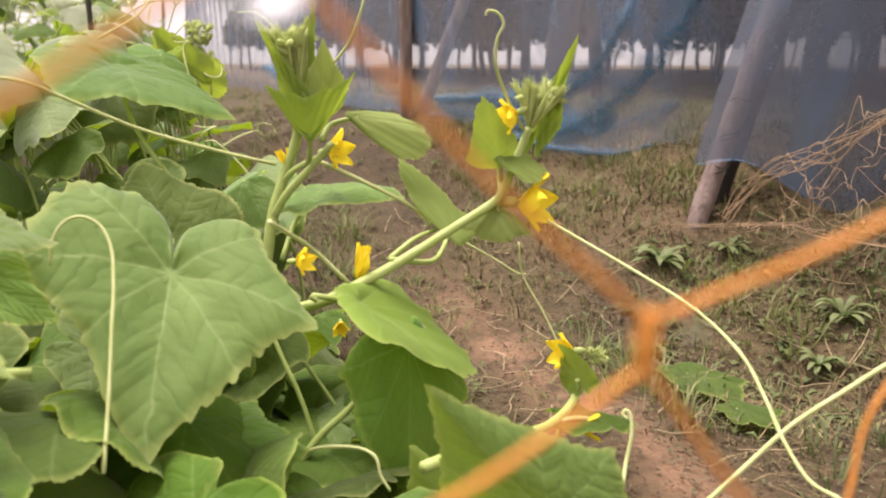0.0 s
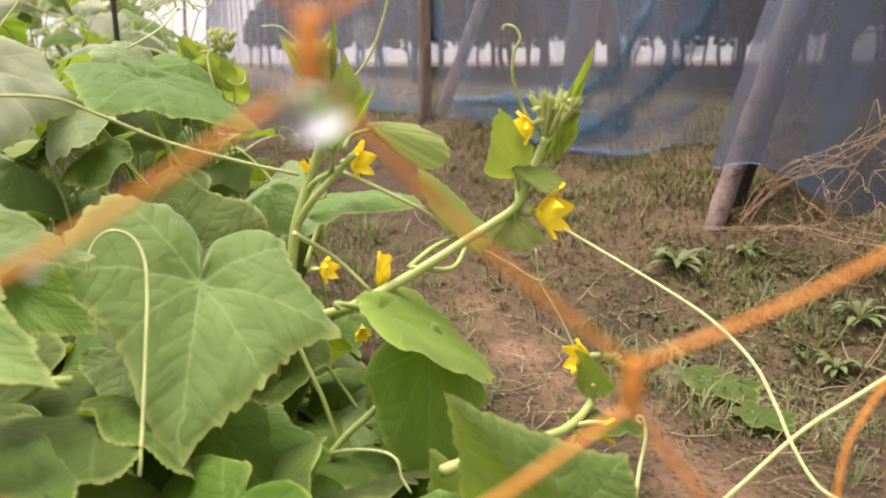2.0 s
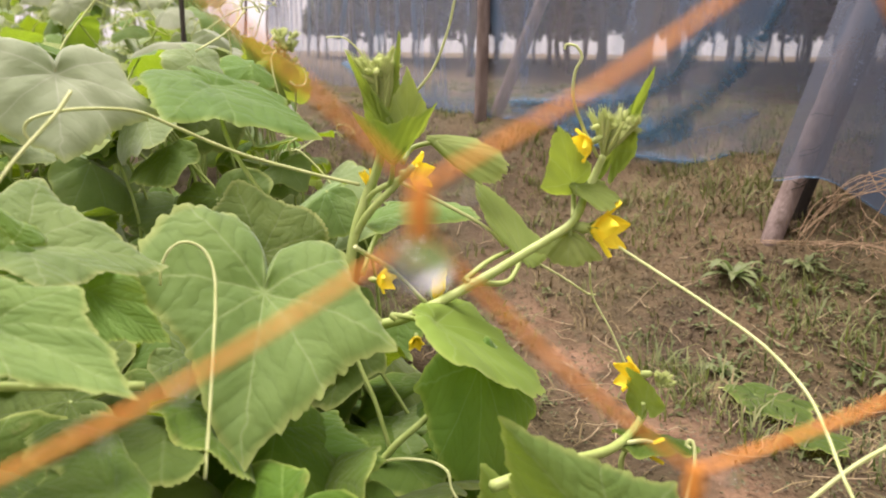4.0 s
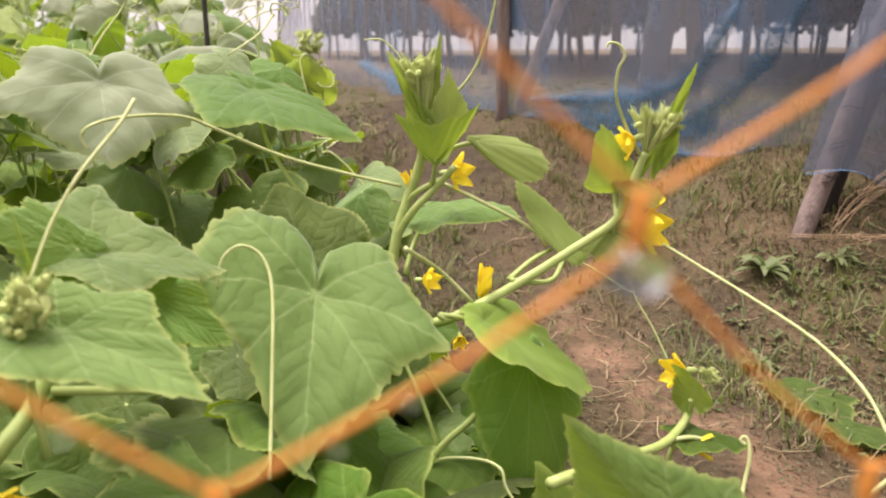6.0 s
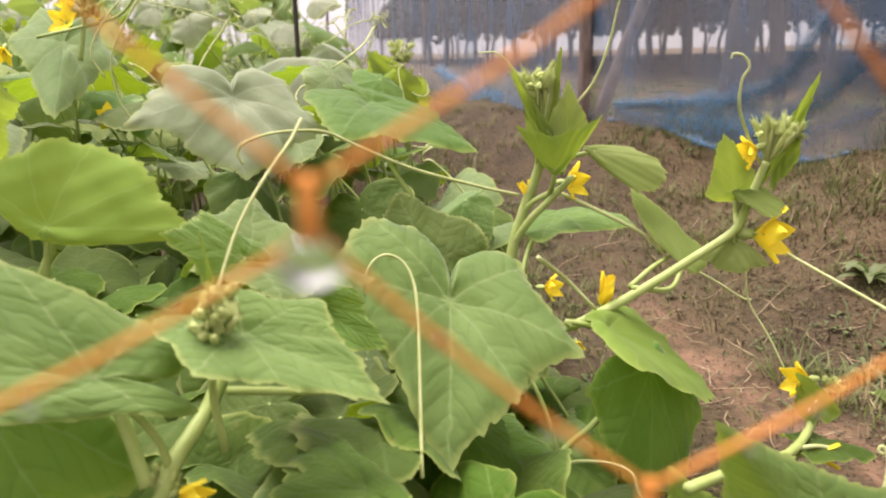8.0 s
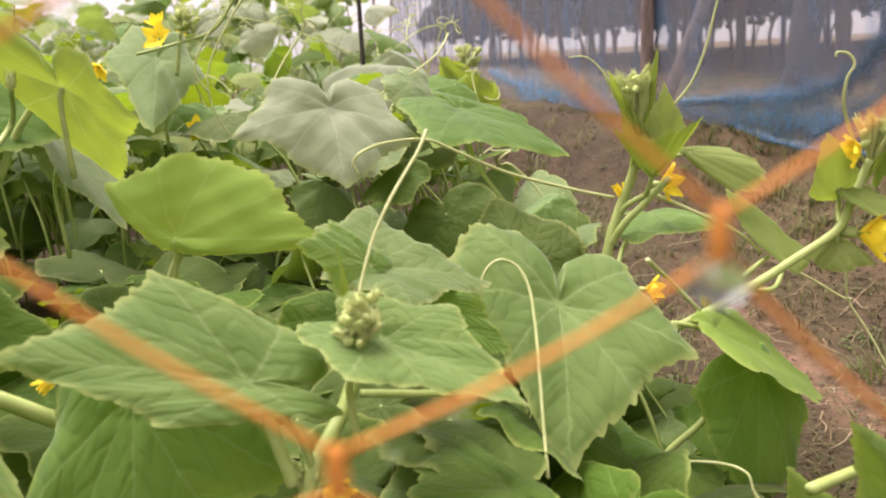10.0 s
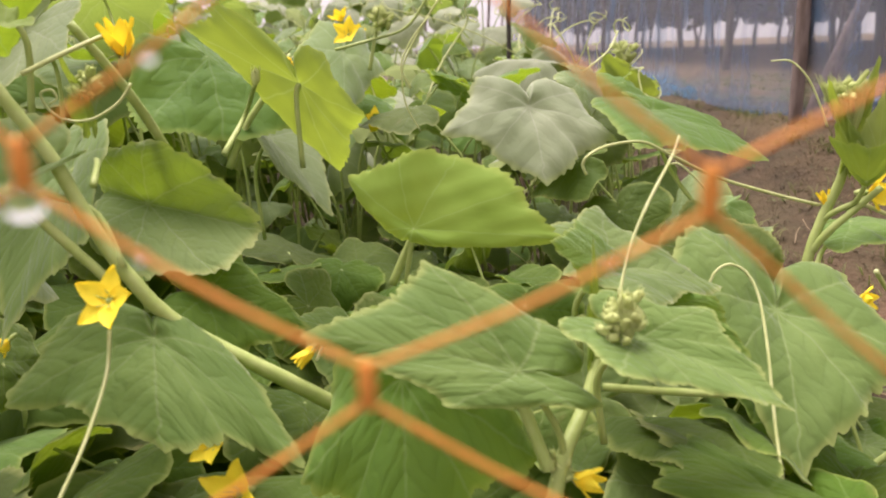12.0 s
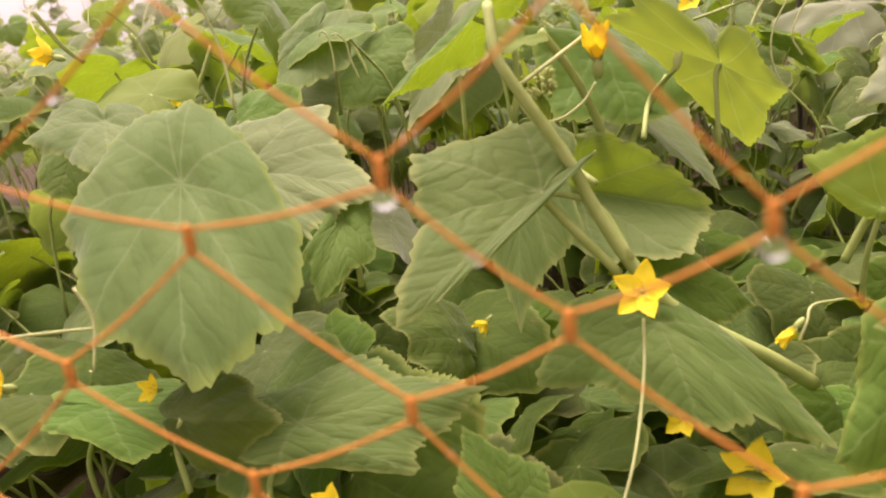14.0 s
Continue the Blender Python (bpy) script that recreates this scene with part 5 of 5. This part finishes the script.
# ---------------------------------------------------------------- the orange net in front
def front_net():
    net = thing("trellis_net", "orange knotted twine net wet with rain drops", "net")
    xs = [0.28, 0.175, 0.072, -0.0336, -0.1414, -0.2544, -0.3682, -0.477, -0.5663, -0.68, -0.79]
    zs = [0.335, 0.355, 0.375, 0.3941, 0.4087, 0.4294, 0.4371, 0.4548, 0.4729, 0.483, 0.493]
    ys = [0.2, 0.165, 0.135, 0.1062, 0.0705, 0.0344, 0.003, -0.0352, -0.0616, -0.1, -0.13]
    grid = {}
    rng = np.random.RandomState(8)
    lower_z = [0.31, 0.337, 0.338, 0.354, 0.370, 0.394, 0.397, 0.424, 0.453, 0.455]
    for i in range(len(xs)):
        grid[(i, 0)] = np.array([xs[i], ys[i], zs[i]])
    for i in range(len(xs) - 1):
        m = (grid[(i, 0)] + grid[(i + 1, 0)]) / 2
        grid[(i, 1)] = np.array([m[0] - 0.005, m[1] + 0.004, lower_z[i]])
    for i, place in ((2, (0.0118, 0.1252, 0.3428)), (4, (-0.2002, 0.0559, 0.3736)), (5, (-0.3118, 0.018, 0.3956)), (6, (-0.4268, -0.0167, 0.4011)), (7, (-0.5265, -0.0431, 0.4266)), (8, (-0.6283, -0.0765, 0.4574))):
        grid[(i, 1)] = np.array(place)
    def jit():
        return rng.uniform(-1, 1, 3) * np.array([0.006, 0.002, 0.005])
    for r in range(2, 7):
        for i in range(len(xs) - 1):
            src = (i, r - 2)
            if src in grid:
                grid[(i, r)] = grid[src] + np.array([0, 0.004, -(0.080 if i < 6 else 0.082 if i == 6 else 0.074 if i == 7 else 0.070) if r == 2 else -(0.080 if i < 6 else 0.086)]) + jit()
        if r == 2:
            grid[(2, 2)] = np.array([0.045, 0.137, 0.296])
        if r % 2 == 0 and (len(xs) - 1, r - 2) in grid:
            grid[(len(xs) - 1, r)] = grid[(len(xs) - 1, r - 2)] + np.array([0, 0.004, -0.082])
    for i in range(len(xs) - 1):
        m = (grid[(i, 0)] + grid[(i + 1, 0)]) / 2
        grid[(i, -1)] = np.array([m[0] + 0.003, m[1], m[2] + 0.052])
    for r in range(-2, -6, -1):
        for i in range(len(xs)):
            src = (i, r + 2)
            if src in grid:
                grid[(i, r)] = grid[src] + np.array([0, -0.002, 0.084]) + jit()
    strand_r, knot = 0.00062, 0.0018
    for (i, r), p in grid.items():
        for other in ((i, r + 1), (i - 1, r + 1) if r % 2 == 0 else (i + 1, r + 1)):
            if other not in grid:
                continue
            q = grid[other]
            a, b = p + np.array([0, 0, -0.0032]), q + np.array([0, 0, 0.0032])
            mid = (a + b) / 2 + np.array([0, 0, -0.0018])
            v, f = tube_data(spline([a, mid, b], 7), strand_r, strand_r, 8, 0.03, int(abs(i * 31 + r * 7)) + 3, 0.45)
            part("strand", mesh_from("strand", v, f), TWINE, net)
        chunks = [blob_data((p[0], p[1], p[2] + dz), (knot * w, knot * w, 0.0028), int(abs(i * 17 + r * 5)) + 2, 0.2) for dz, w in ((-0.0024, 0.9), (0.0, 1.05), (0.0024, 0.9))]
        v, f = joined(chunks)
        part("knot", mesh_from("knot", v, f), TWINE, net)
    for i, size in ((3, 0.0046), (4, 0.0047), (6, 0.0037), (7, 0.0037), (8, 0.0034)):
        p = grid[(i, 0)]
        v, f = blob_data((p[0], p[1] - 0.0006, p[2] - 0.0068), (size, size, size * 0.8), 1, 0.0, 16, 10)
        part("water_drop", mesh_from("water_drop", v, f), WATER, net, "clear hanging rain drop")
    v, f = tube_data(spline([(0.081, 0.189, 0.272), (0.084, 0.192, 0.282), (0.087, 0.195, 0.295), (0.093, 0.197, 0.306), (0.103, 0.200, 0.319), (0.117, 0.203, 0.330)], 5), strand_r, strand_r, 8, 0.05, 71, 0.45)
    part("strand", mesh_from("strand", v, f), TWINE, net, "loose end of orange twine")
    rng = np.random.RandomState(12)
    for (i, r), p in list(grid.items()):
        for other in ((i, r + 1), (i - 1, r + 1) if r % 2 == 0 else (i + 1, r + 1)):
            if other in grid and -2 <= r <= 3 and rng.uniform() < 0.5:
                for _ in range(rng.randint(1, 3)):
                    u = rng.uniform(0.1, 0.9)
                    c = p + (grid[other] - p) * u + np.array([0, -0.0004, -0.0018 - 0.0006 * math.sin(math.pi * u)])
                    s = rng.uniform(0.0007, 0.0016)
                    v, f = blob_data(c, (s * 1.1, s, s), 1, 0.0, 10, 8)
                    part("water_drop", mesh_from("water_drop", v, f), WATER, net, "small clear rain drop under a strand")
    return net


front_net()


# stems and tendrils, from node to tip
tube("stem", [(-0.122, 0.631, 0.186), (-0.093, 0.634, 0.194), (-0.042, 0.660, 0.215), (0.009, 0.683, 0.242), (0.049, 0.706, 0.264), (0.061, 0.716, 0.286), (0.071, 0.724, 0.308), (0.078, 0.728, 0.324)], 0.0048, 0.0036, STEM, VINE_RIGHT, 8, 6, 0.05)
tube("stem", [(-0.166, 0.729, 0.172), (-0.158, 0.739, 0.236), (-0.147, 0.749, 0.275), (-0.133, 0.751, 0.315), (-0.129, 0.746, 0.354)], 0.0055, 0.0045, STEM, VINE_MID, 8, 6, 0.05)
tube("stem", [(-0.158, 0.740, 0.239), (-0.140, 0.737, 0.266), (-0.121, 0.737, 0.286), (-0.099, 0.736, 0.310)], 0.0042, 0.003, STEM, VINE_MID, 8, 6, 0.05)
tube("stem", [(-0.147, 0.748, 0.272), (-0.135, 0.741, 0.285), (-0.107, 0.739, 0.300), (-0.102, 0.736, 0.309)], 0.003, 0.0025, STEM, VINE_MID, 8, 6, 0.05)
tube("stem", [(-0.113, 0.753, 0.291), (-0.071, 0.749, 0.272), (-0.029, 0.742, 0.251), (-0.010, 0.735, 0.233)], 0.0022, 0.0016, TENDRIL, VINE_MID, 8, 6, 0.05)
tube("stem", [(-0.047, 0.671, 0.217), (-0.025, 0.694, 0.230), (-0.005, 0.734, 0.230)], 0.0026, 0.002, STEM, VINE_MID, 8, 6, 0.05)
tube("stem", [(-0.127, 0.573, 0.270), (-0.105, 0.627, 0.237), (-0.078, 0.638, 0.206)], 0.002, 0.0017, TENDRIL, VINE_MID, 8, 6, 0.05)
tube("stem", [(-0.018, 0.484, 0.125), (0.030, 0.530, 0.119), (0.079, 0.589, 0.101), (0.108, 0.637, 0.098), (0.121, 0.661, 0.108)], 0.0045, 0.0035, STEM, VINE_RIGHT, 8, 6, 0.05)
tube("stem", [(0.091, 0.607, 0.097), (0.108, 0.613, 0.097), (0.122, 0.618, 0.093)], 0.002, 0.002, TENDRIL, VINE_RIGHT, 8, 6, 0.05)
tube("stem", [(-0.732, 0.309, 0.513), (-0.720, 0.292, 0.475), (-0.702, 0.298, 0.439), (-0.680, 0.311, 0.393), (-0.663, 0.318, 0.350), (-0.641, 0.324, 0.308), (-0.613, 0.339, 0.267), (-0.555, 0.367, 0.223), (-0.525, 0.399, 0.187)], 0.004, 0.0062, STEM, VINE_FAR, 8, 6, 0.05)
tube("stem", [(-0.695, 0.288, 0.373), (-0.678, 0.299, 0.346), (-0.650, 0.318, 0.303)], 0.0035, 0.0038, STEM, VINE_FAR, 8, 6, 0.05)
tube("stem", [(-0.737, 0.406, 0.485), (-0.721, 0.427, 0.446), (-0.715, 0.451, 0.410), (-0.714, 0.480, 0.366)], 0.0038, 0.0045, STEM, VINE_FAR, 8, 6, 0.05)
tube("stem", [(-0.731, 0.346, 0.448), (-0.714, 0.372, 0.462), (-0.700, 0.406, 0.476)], 0.002, 0.0018, TENDRIL, VINE_FAR, 8, 6, 0.05)
tube("stem", [(-0.693, 0.611, 0.416), (-0.713, 0.598, 0.383), (-0.733, 0.592, 0.342)], 0.0034, 0.0038, STEM, VINE_FAR, 8, 6, 0.05)
tube("stem", [(-0.488, 0.503, 0.310), (-0.500, 0.503, 0.289), (-0.514, 0.498, 0.257)], 0.0035, 0.004, STEM, VINE_LEFT, 8, 6, 0.05)
tube("stem", [(-0.324, 0.421, 0.237), (-0.330, 0.397, 0.212), (-0.338, 0.362, 0.192), (-0.342, 0.344, 0.165)], 0.005, 0.0058, STEM, VINE_LEFT, 8, 6, 0.05)
tube("stem", [(-0.372, 0.364, 0.236), (-0.359, 0.356, 0.213), (-0.345, 0.345, 0.188)], 0.004, 0.0045, STEM, VINE_LEFT, 8, 6, 0.05)
tube("stem", [(-0.319, 0.405, 0.223), (-0.282, 0.419, 0.218), (-0.237, 0.440, 0.211)], 0.003, 0.003, STEM, VINE_LEFT, 8, 6, 0.05)
tube("stem", [(-1.294, 0.306, 0.574), (-1.285, 0.323, 0.535), (-1.275, 0.339, 0.513)], 0.003, 0.0028, STEM, VINE_FAR, 8, 6, 0.05)
tube("stem", [(-1.323, 0.444, 0.540), (-1.310, 0.461, 0.487), (-1.296, 0.477, 0.454)], 0.003, 0.0028, STEM, VINE_FAR, 8, 6, 0.05)
tube("stem", [(-1.262, 0.518, 0.512), (-1.274, 0.504, 0.478), (-1.284, 0.490, 0.451)], 0.003, 0.003, STEM, VINE_FAR, 8, 6, 0.05)
tube("tendril", [(-0.152, 0.741, 0.290), (-0.192, 0.719, 0.303), (-0.250, 0.682, 0.326), (-0.293, 0.644, 0.353), (-0.314, 0.618, 0.367), (-0.335, 0.568, 0.371), (-0.349, 0.540, 0.367), (-0.355, 0.536, 0.359), (-0.352, 0.537, 0.350)], 0.0017, 0.0011, TENDRIL, VINE_MID, 8, 6, 0.05)
tube("tendril", [(-0.277, 0.462, 0.390), (-0.281, 0.449, 0.377), (-0.293, 0.421, 0.352), (-0.302, 0.401, 0.327), (-0.307, 0.380, 0.297)], 0.0012, 0.0010, TENDRIL, VINE_LEFT, 8, 6, 0.05)
tube("tendril", [(-0.198, 0.428, 0.155), (-0.203, 0.455, 0.184), (-0.208, 0.483, 0.222), (-0.212, 0.502, 0.245), (-0.217, 0.516, 0.264), (-0.226, 0.523, 0.278), (-0.238, 0.521, 0.284), (-0.248, 0.517, 0.279), (-0.253, 0.512, 0.267), (-0.253, 0.509, 0.255)], 0.0013, 0.0010, TENDRIL, VINE_MID, 8, 6, 0.05)
tube("tendril", [(0.073, 0.729, 0.323), (0.058, 0.715, 0.348), (0.045, 0.700, 0.377), (0.045, 0.696, 0.400), (0.050, 0.695, 0.412), (0.045, 0.696, 0.421), (0.037, 0.698, 0.423), (0.035, 0.698, 0.419)], 0.0016, 0.0010, TENDRIL, VINE_RIGHT, 8, 6, 0.05)
tube("tendril", [(-0.121, 0.742, 0.355), (-0.102, 0.739, 0.374), (-0.081, 0.735, 0.400), (-0.068, 0.735, 0.434), (-0.062, 0.735, 0.461), (-0.056, 0.733, 0.488)], 0.0015, 0.0010, TENDRIL, VINE_MID, 8, 6, 0.05)
tube("tendril", [(-0.140, 0.824, 0.359), (-0.149, 0.827, 0.383), (-0.162, 0.830, 0.410), (-0.180, 0.831, 0.428), (-0.200, 0.832, 0.429)], 0.0012, 0.0008, TENDRIL, VINE_MID, 8, 6, 0.05)
tube("tendril", [(0.091, 0.686, 0.248), (0.115, 0.658, 0.237), (0.152, 0.613, 0.220), (0.182, 0.566, 0.205), (0.198, 0.520, 0.189), (0.202, 0.487, 0.172), (0.202, 0.456, 0.157), (0.208, 0.433, 0.143), (0.217, 0.413, 0.142)], 0.0013, 0.0011, TENDRIL, VINE_RIGHT, 8, 6, 0.05)
tube("tendril", [(0.156, 0.468, 0.100), (0.181, 0.472, 0.123), (0.219, 0.482, 0.153), (0.255, 0.485, 0.177), (0.286, 0.487, 0.197), (0.327, 0.491, 0.216)], 0.0016, 0.0016, TENDRIL, VINE_RIGHT, 8, 6, 0.05)
tube("tendril", [(0.114, 0.491, 0.094), (0.122, 0.511, 0.112), (0.127, 0.519, 0.129), (0.127, 0.525, 0.141), (0.124, 0.527, 0.144), (0.122, 0.526, 0.141), (0.125, 0.524, 0.139)], 0.0015, 0.0011, TENDRIL, VINE_RIGHT, 8, 6, 0.05)
tube("tendril", [(0.118, 0.745, 0.107), (0.101, 0.761, 0.142), (0.082, 0.773, 0.175), (0.077, 0.772, 0.209)], 0.001, 0.001, TENDRIL, VINE_RIGHT, 8, 6, 0.05)
tube("tendril", [(0.022, 0.767, 0.211), (0.050, 0.772, 0.194), (0.076, 0.775, 0.177), (0.085, 0.773, 0.176)], 0.0012, 0.001, TENDRIL, VINE_RIGHT, 8, 6, 0.05)
tube("tendril", [(-0.619, 0.277, 0.286), (-0.616, 0.265, 0.259), (-0.612, 0.237, 0.229), (-0.610, 0.211, 0.207), (-0.613, 0.194, 0.186)], 0.0013, 0.0011, TENDRIL, VINE_FAR, 8, 6, 0.05)
tube("tendril", [(-0.111, 0.550, 0.100), (-0.091, 0.546, 0.108), (-0.066, 0.539, 0.111), (-0.052, 0.528, 0.110), (-0.048, 0.522, 0.099), (-0.041, 0.517, 0.089)], 0.0014, 0.001, TENDRIL, VINE_MID, 8, 6, 0.05)
tube("tendril", [(-0.158, 0.668, 0.178), (-0.137, 0.651, 0.136), (-0.122, 0.641, 0.106), (-0.106, 0.627, 0.060), (-0.10, 0.62, 0.02)], 0.002, 0.002, STEM, VINE_MID, 8, 6, 0.05)
tube("stem", [(-0.055, 0.632, 0.125), (-0.082, 0.620, 0.100), (-0.103, 0.612, 0.082), (-0.130, 0.600, 0.045), (-0.14, 0.60, 0.0)], 0.003, 0.0035, STEM, VINE_MID, 8, 6, 0.05)
tube("tendril", [(-0.872, 1.373, 0.536), (-0.787, 1.419, 0.513), (-0.705, 1.457, 0.478), (-0.642, 1.481, 0.441)], 0.0013, 0.001, TENDRIL, VINE_FAR, 8, 6, 0.05)
tube("tendril", [(-0.582, 0.846, 0.515), (-0.611, 0.836, 0.470), (-0.628, 0.829, 0.430), (-0.625, 0.829, 0.388), (-0.608, 0.833, 0.354)], 0.0013, 0.001, TENDRIL, VINE_FAR, 8, 6, 0.05)
tube("tendril", [(-0.473, 1.325, 0.450), (-0.469, 1.326, 0.407), (-0.491, 1.319, 0.369), (-0.533, 1.306, 0.380), (-0.557, 1.298, 0.366), (-0.549, 1.299, 0.342)], 0.0014, 0.001, TENDRIL, VINE_FAR, 8, 6, 0.05)
tube("tendril", [(-0.696, 0.418, 0.437), (-0.706, 0.411, 0.422), (-0.722, 0.399, 0.411), (-0.737, 0.388, 0.411), (-0.747, 0.382, 0.420), (-0.751, 0.380, 0.432), (-0.745, 0.385, 0.435), (-0.742, 0.386, 0.428), (-0.747, 0.382, 0.424)], 0.0013, 0.0009, TENDRIL, VINE_FAR, 8, 6, 0.05)
tube("tendril", [(-0.998, 0.482, 0.453), (-1.003, 0.478, 0.477), (-1.004, 0.476, 0.494), (-1.009, 0.470, 0.505), (-1.013, 0.466, 0.504)], 0.0012, 0.0008, TENDRIL, VINE_FAR, 8, 6, 0.05)
tube("tendril", [(-1.022, 0.471, 0.463), (-1.022, 0.472, 0.481), (-1.024, 0.471, 0.503), (-1.029, 0.467, 0.510), (-1.031, 0.465, 0.504)], 0.0012, 0.0008, TENDRIL, VINE_FAR, 8, 6, 0.05)
tube("tendril", [(-0.926, 0.000, 0.358), (-0.923, 0.026, 0.351), (-0.917, 0.054, 0.343)], 0.0013, 0.001, TENDRIL, VINE_FAR, 8, 6, 0.05)
tube("tendril", [(-0.917, 0.049, 0.374), (-0.909, 0.051, 0.350), (-0.904, 0.039, 0.320)], 0.0012, 0.001, TENDRIL, VINE_FAR, 8, 6, 0.05)
tube("tendril", [(-0.535, 0.392, 0.226), (-0.530, 0.400, 0.240), (-0.528, 0.416, 0.248), (-0.510, 0.451, 0.241)], 0.0012, 0.001, TENDRIL, VINE_FAR, 8, 6, 0.05)
tube("tendril", [(-0.581, 0.737, 0.413), (-0.590, 0.731, 0.436), (-0.580, 0.737, 0.464), (-0.560, 0.747, 0.491)], 0.0012, 0.001, TENDRIL, VINE_FAR, 8, 6, 0.05)
tube("stem", [(-0.685, 0.857, 0.431), (-0.679, 0.861, 0.465), (-0.673, 0.863, 0.492)], 0.003, 0.002, STEM, VINE_FAR, 8, 6, 0.05)
tube("stem", [(-0.723, 0.835, 0.459), (-0.684, 0.857, 0.469), (-0.641, 0.881, 0.484), (-0.611, 0.893, 0.524)], 0.002, 0.0018, STEM, VINE_FAR, 8, 6, 0.05)

tube("stem", [(-0.697, 0.534, 0.365), (-0.705, 0.588, 0.397), (-0.665, 0.549, 0.430)], 0.0030, 0.0022, STEM, VINE_FAR, 8, 6, 0.05)

# flowers
flower(VINE_FAR, (-0.619, 0.280, 0.305), (0.10, -0.85, 0.45), 0.0215, 1.0)
flower(VINE_FAR, (-0.687, 0.402, 0.458), (0.05, -0.1, 1.0), 0.030, 0.3)
flower(VINE_FAR, (-0.538, 0.395, 0.236), (-0.5, -0.5, -0.6), 0.019, 0.15)
flower(VINE_FAR, (-0.548, 0.296, 0.166), (-0.1, -0.8, 0.2), 0.027, 0.9)
flower(VINE_LEFT, (-0.331, 0.356, 0.180), (0.9, -0.2, -0.1), 0.021, 0.3)
flower(VINE_FAR, (-0.744, 0.992, 0.350), (0.7, -0.5, 0.4), 0.024, 0.8)
flower(VINE_FAR, (-0.867, 0.964, 0.448), (0.1, -0.6, -0.6), 0.022, 0.7)
flower(VINE_FAR, (-0.782, 0.743, 0.388), (0.2, -0.5, 0.6), 0.024, 0.5)
flower(VINE_FAR, (-0.815, 1.049, 0.503), (-0.2, -0.4, 0.9), 0.022, 0.5)
flower(VINE_FAR, (-0.793, 1.061, 0.480), (0.3, -0.6, 0.5), 0.018, 0.6)
flower(VINE_RIGHT, (0.068, 0.707, 0.260), (0.95, -0.45, 0.0), 0.035, 0.5)
flower(VINE_RIGHT, (0.065, 0.717, 0.338), (-0.8, -0.45, -0.3), 0.022, 0.55)
flower(VINE_RIGHT, (-0.071, 0.660, 0.203), (0.22, -0.15, 1.0), 0.031, 0.06)
flower(VINE_MID, (-0.105, 0.765, 0.299), (0.9, -0.5, 0.1), 0.024, 0.6)
flower(VINE_MID, (-0.123, 0.659, 0.219), (0.8, -0.4, 0.1), 0.017, 0.5)
flower(VINE_RIGHT, (0.115, 0.674, 0.132), (-0.95, -0.4, 0.1), 0.024, 0.5)
flower(VINE_RIGHT, (0.106, 0.620, 0.086), (0.95, -0.25, 0.08), 0.025, 0.16)
flower(VINE_MID, (-0.093, 0.705, 0.148), (0.1, -0.8, -0.3), 0.013, 0.5)
flower(VINE_MID, (-0.143, 0.751, 0.286), (-0.35, -0.1, 0.95), 0.018, 0.1)
flower(VINE_FAR, (-1.295, 0.478, 0.453), (0.1, -0.85, 0.4), 0.022, 0.9)
flower(VINE_FAR, (-1.249, 0.287, 0.523), (-0.8, -0.4, 0.3), 0.024, 0.5)
flower(VINE_FAR, (-0.784, 0.107, 0.205), (0.1, -0.8, 0.4), 0.015, 0.8)
flower(VINE_FAR, (-0.958, 0.113, 0.261), (0.1, -0.8, 0.4), 0.014, 0.7)
flower(VINE_FAR, (-0.753, 0.942, 0.480), (0.1, -0.8, 0.4), 0.024, 0.8)
flower(VINE_FAR, (-0.790, 0.345, 0.238), (-0.3, -0.6, -0.4), 0.014, 0.5)
flower(VINE_FAR, (-0.622, 0.369, 0.155), (0.1, -0.8, 0.4), 0.02, 0.7)
flower(VINE_FAR, (-0.965, 0.008, 0.314), (0.1, -0.8, 0.4), 0.022, 0.8)

part("bud", BUD_MESHES[1], None, VINE_FAR, "pale closed bud on a bare stalk").matrix_world = pose(-0.665, 0.549, 0.428, 0, 8, 0) @ Matrix.Scale(0.016, 4)

# bud clusters
bud_cone(VINE_RIGHT, (0.077, 0.728, 0.318), (0.089, 0.730, 0.358), 0.021)
bud_cone(VINE_MID, (-0.129, 0.745, 0.348), (-0.137, 0.745, 0.405), 0.022)
bud_cluster(VINE_LEFT, (-0.303, 0.369, 0.289), 0.034)
bud_cluster(VINE_FAR, (-0.752, 0.429, 0.438), 0.028)
bud_cluster(VINE_RIGHT, (0.138, 0.676, 0.127), 0.018)
bud_cluster(VINE_LEFT, (-0.341, 0.357, 0.186), 0.022)
bud_cluster(VINE_FAR, (-0.669, 0.865, 0.495), 0.034)
bud_cluster(VINE_FAR, (-0.435, 1.541, 0.434), 0.05)
bud_cluster(VINE_FAR, (-0.441, 1.550, 0.396), 0.05)

# narrow young leaves at the shoot tips
young_leaf(VINE_MID, (-0.129, 0.738, 0.348), (-0.157, 0.722, 0.412), 0.14)
young_leaf(VINE_MID, (-0.125, 0.746, 0.352), (-0.113, 0.746, 0.424), 0.16)
young_leaf(VINE_RIGHT, (0.092, 0.738, 0.328), (0.116, 0.742, 0.390), 0.21)
young_leaf(VINE_FAR, (-0.754, 0.426, 0.414), (-0.762, 0.423, 0.458), 0.25)
young_leaf(VINE_FAR, (-0.721, 0.330, 0.483), (-0.730, 0.296, 0.474), 0.9)
young_leaf(VINE_LEFT, (-0.327, 0.417, 0.255), (-0.327, 0.417, 0.320), 0.1)
young_leaf(VINE_FAR, (-0.396, 1.343, 0.366), (-0.446, 1.333, 0.435), 0.6)
young_leaf(VINE_FAR, (-0.409, 1.399, 0.351), (-0.449, 1.346, 0.440), 0.7)
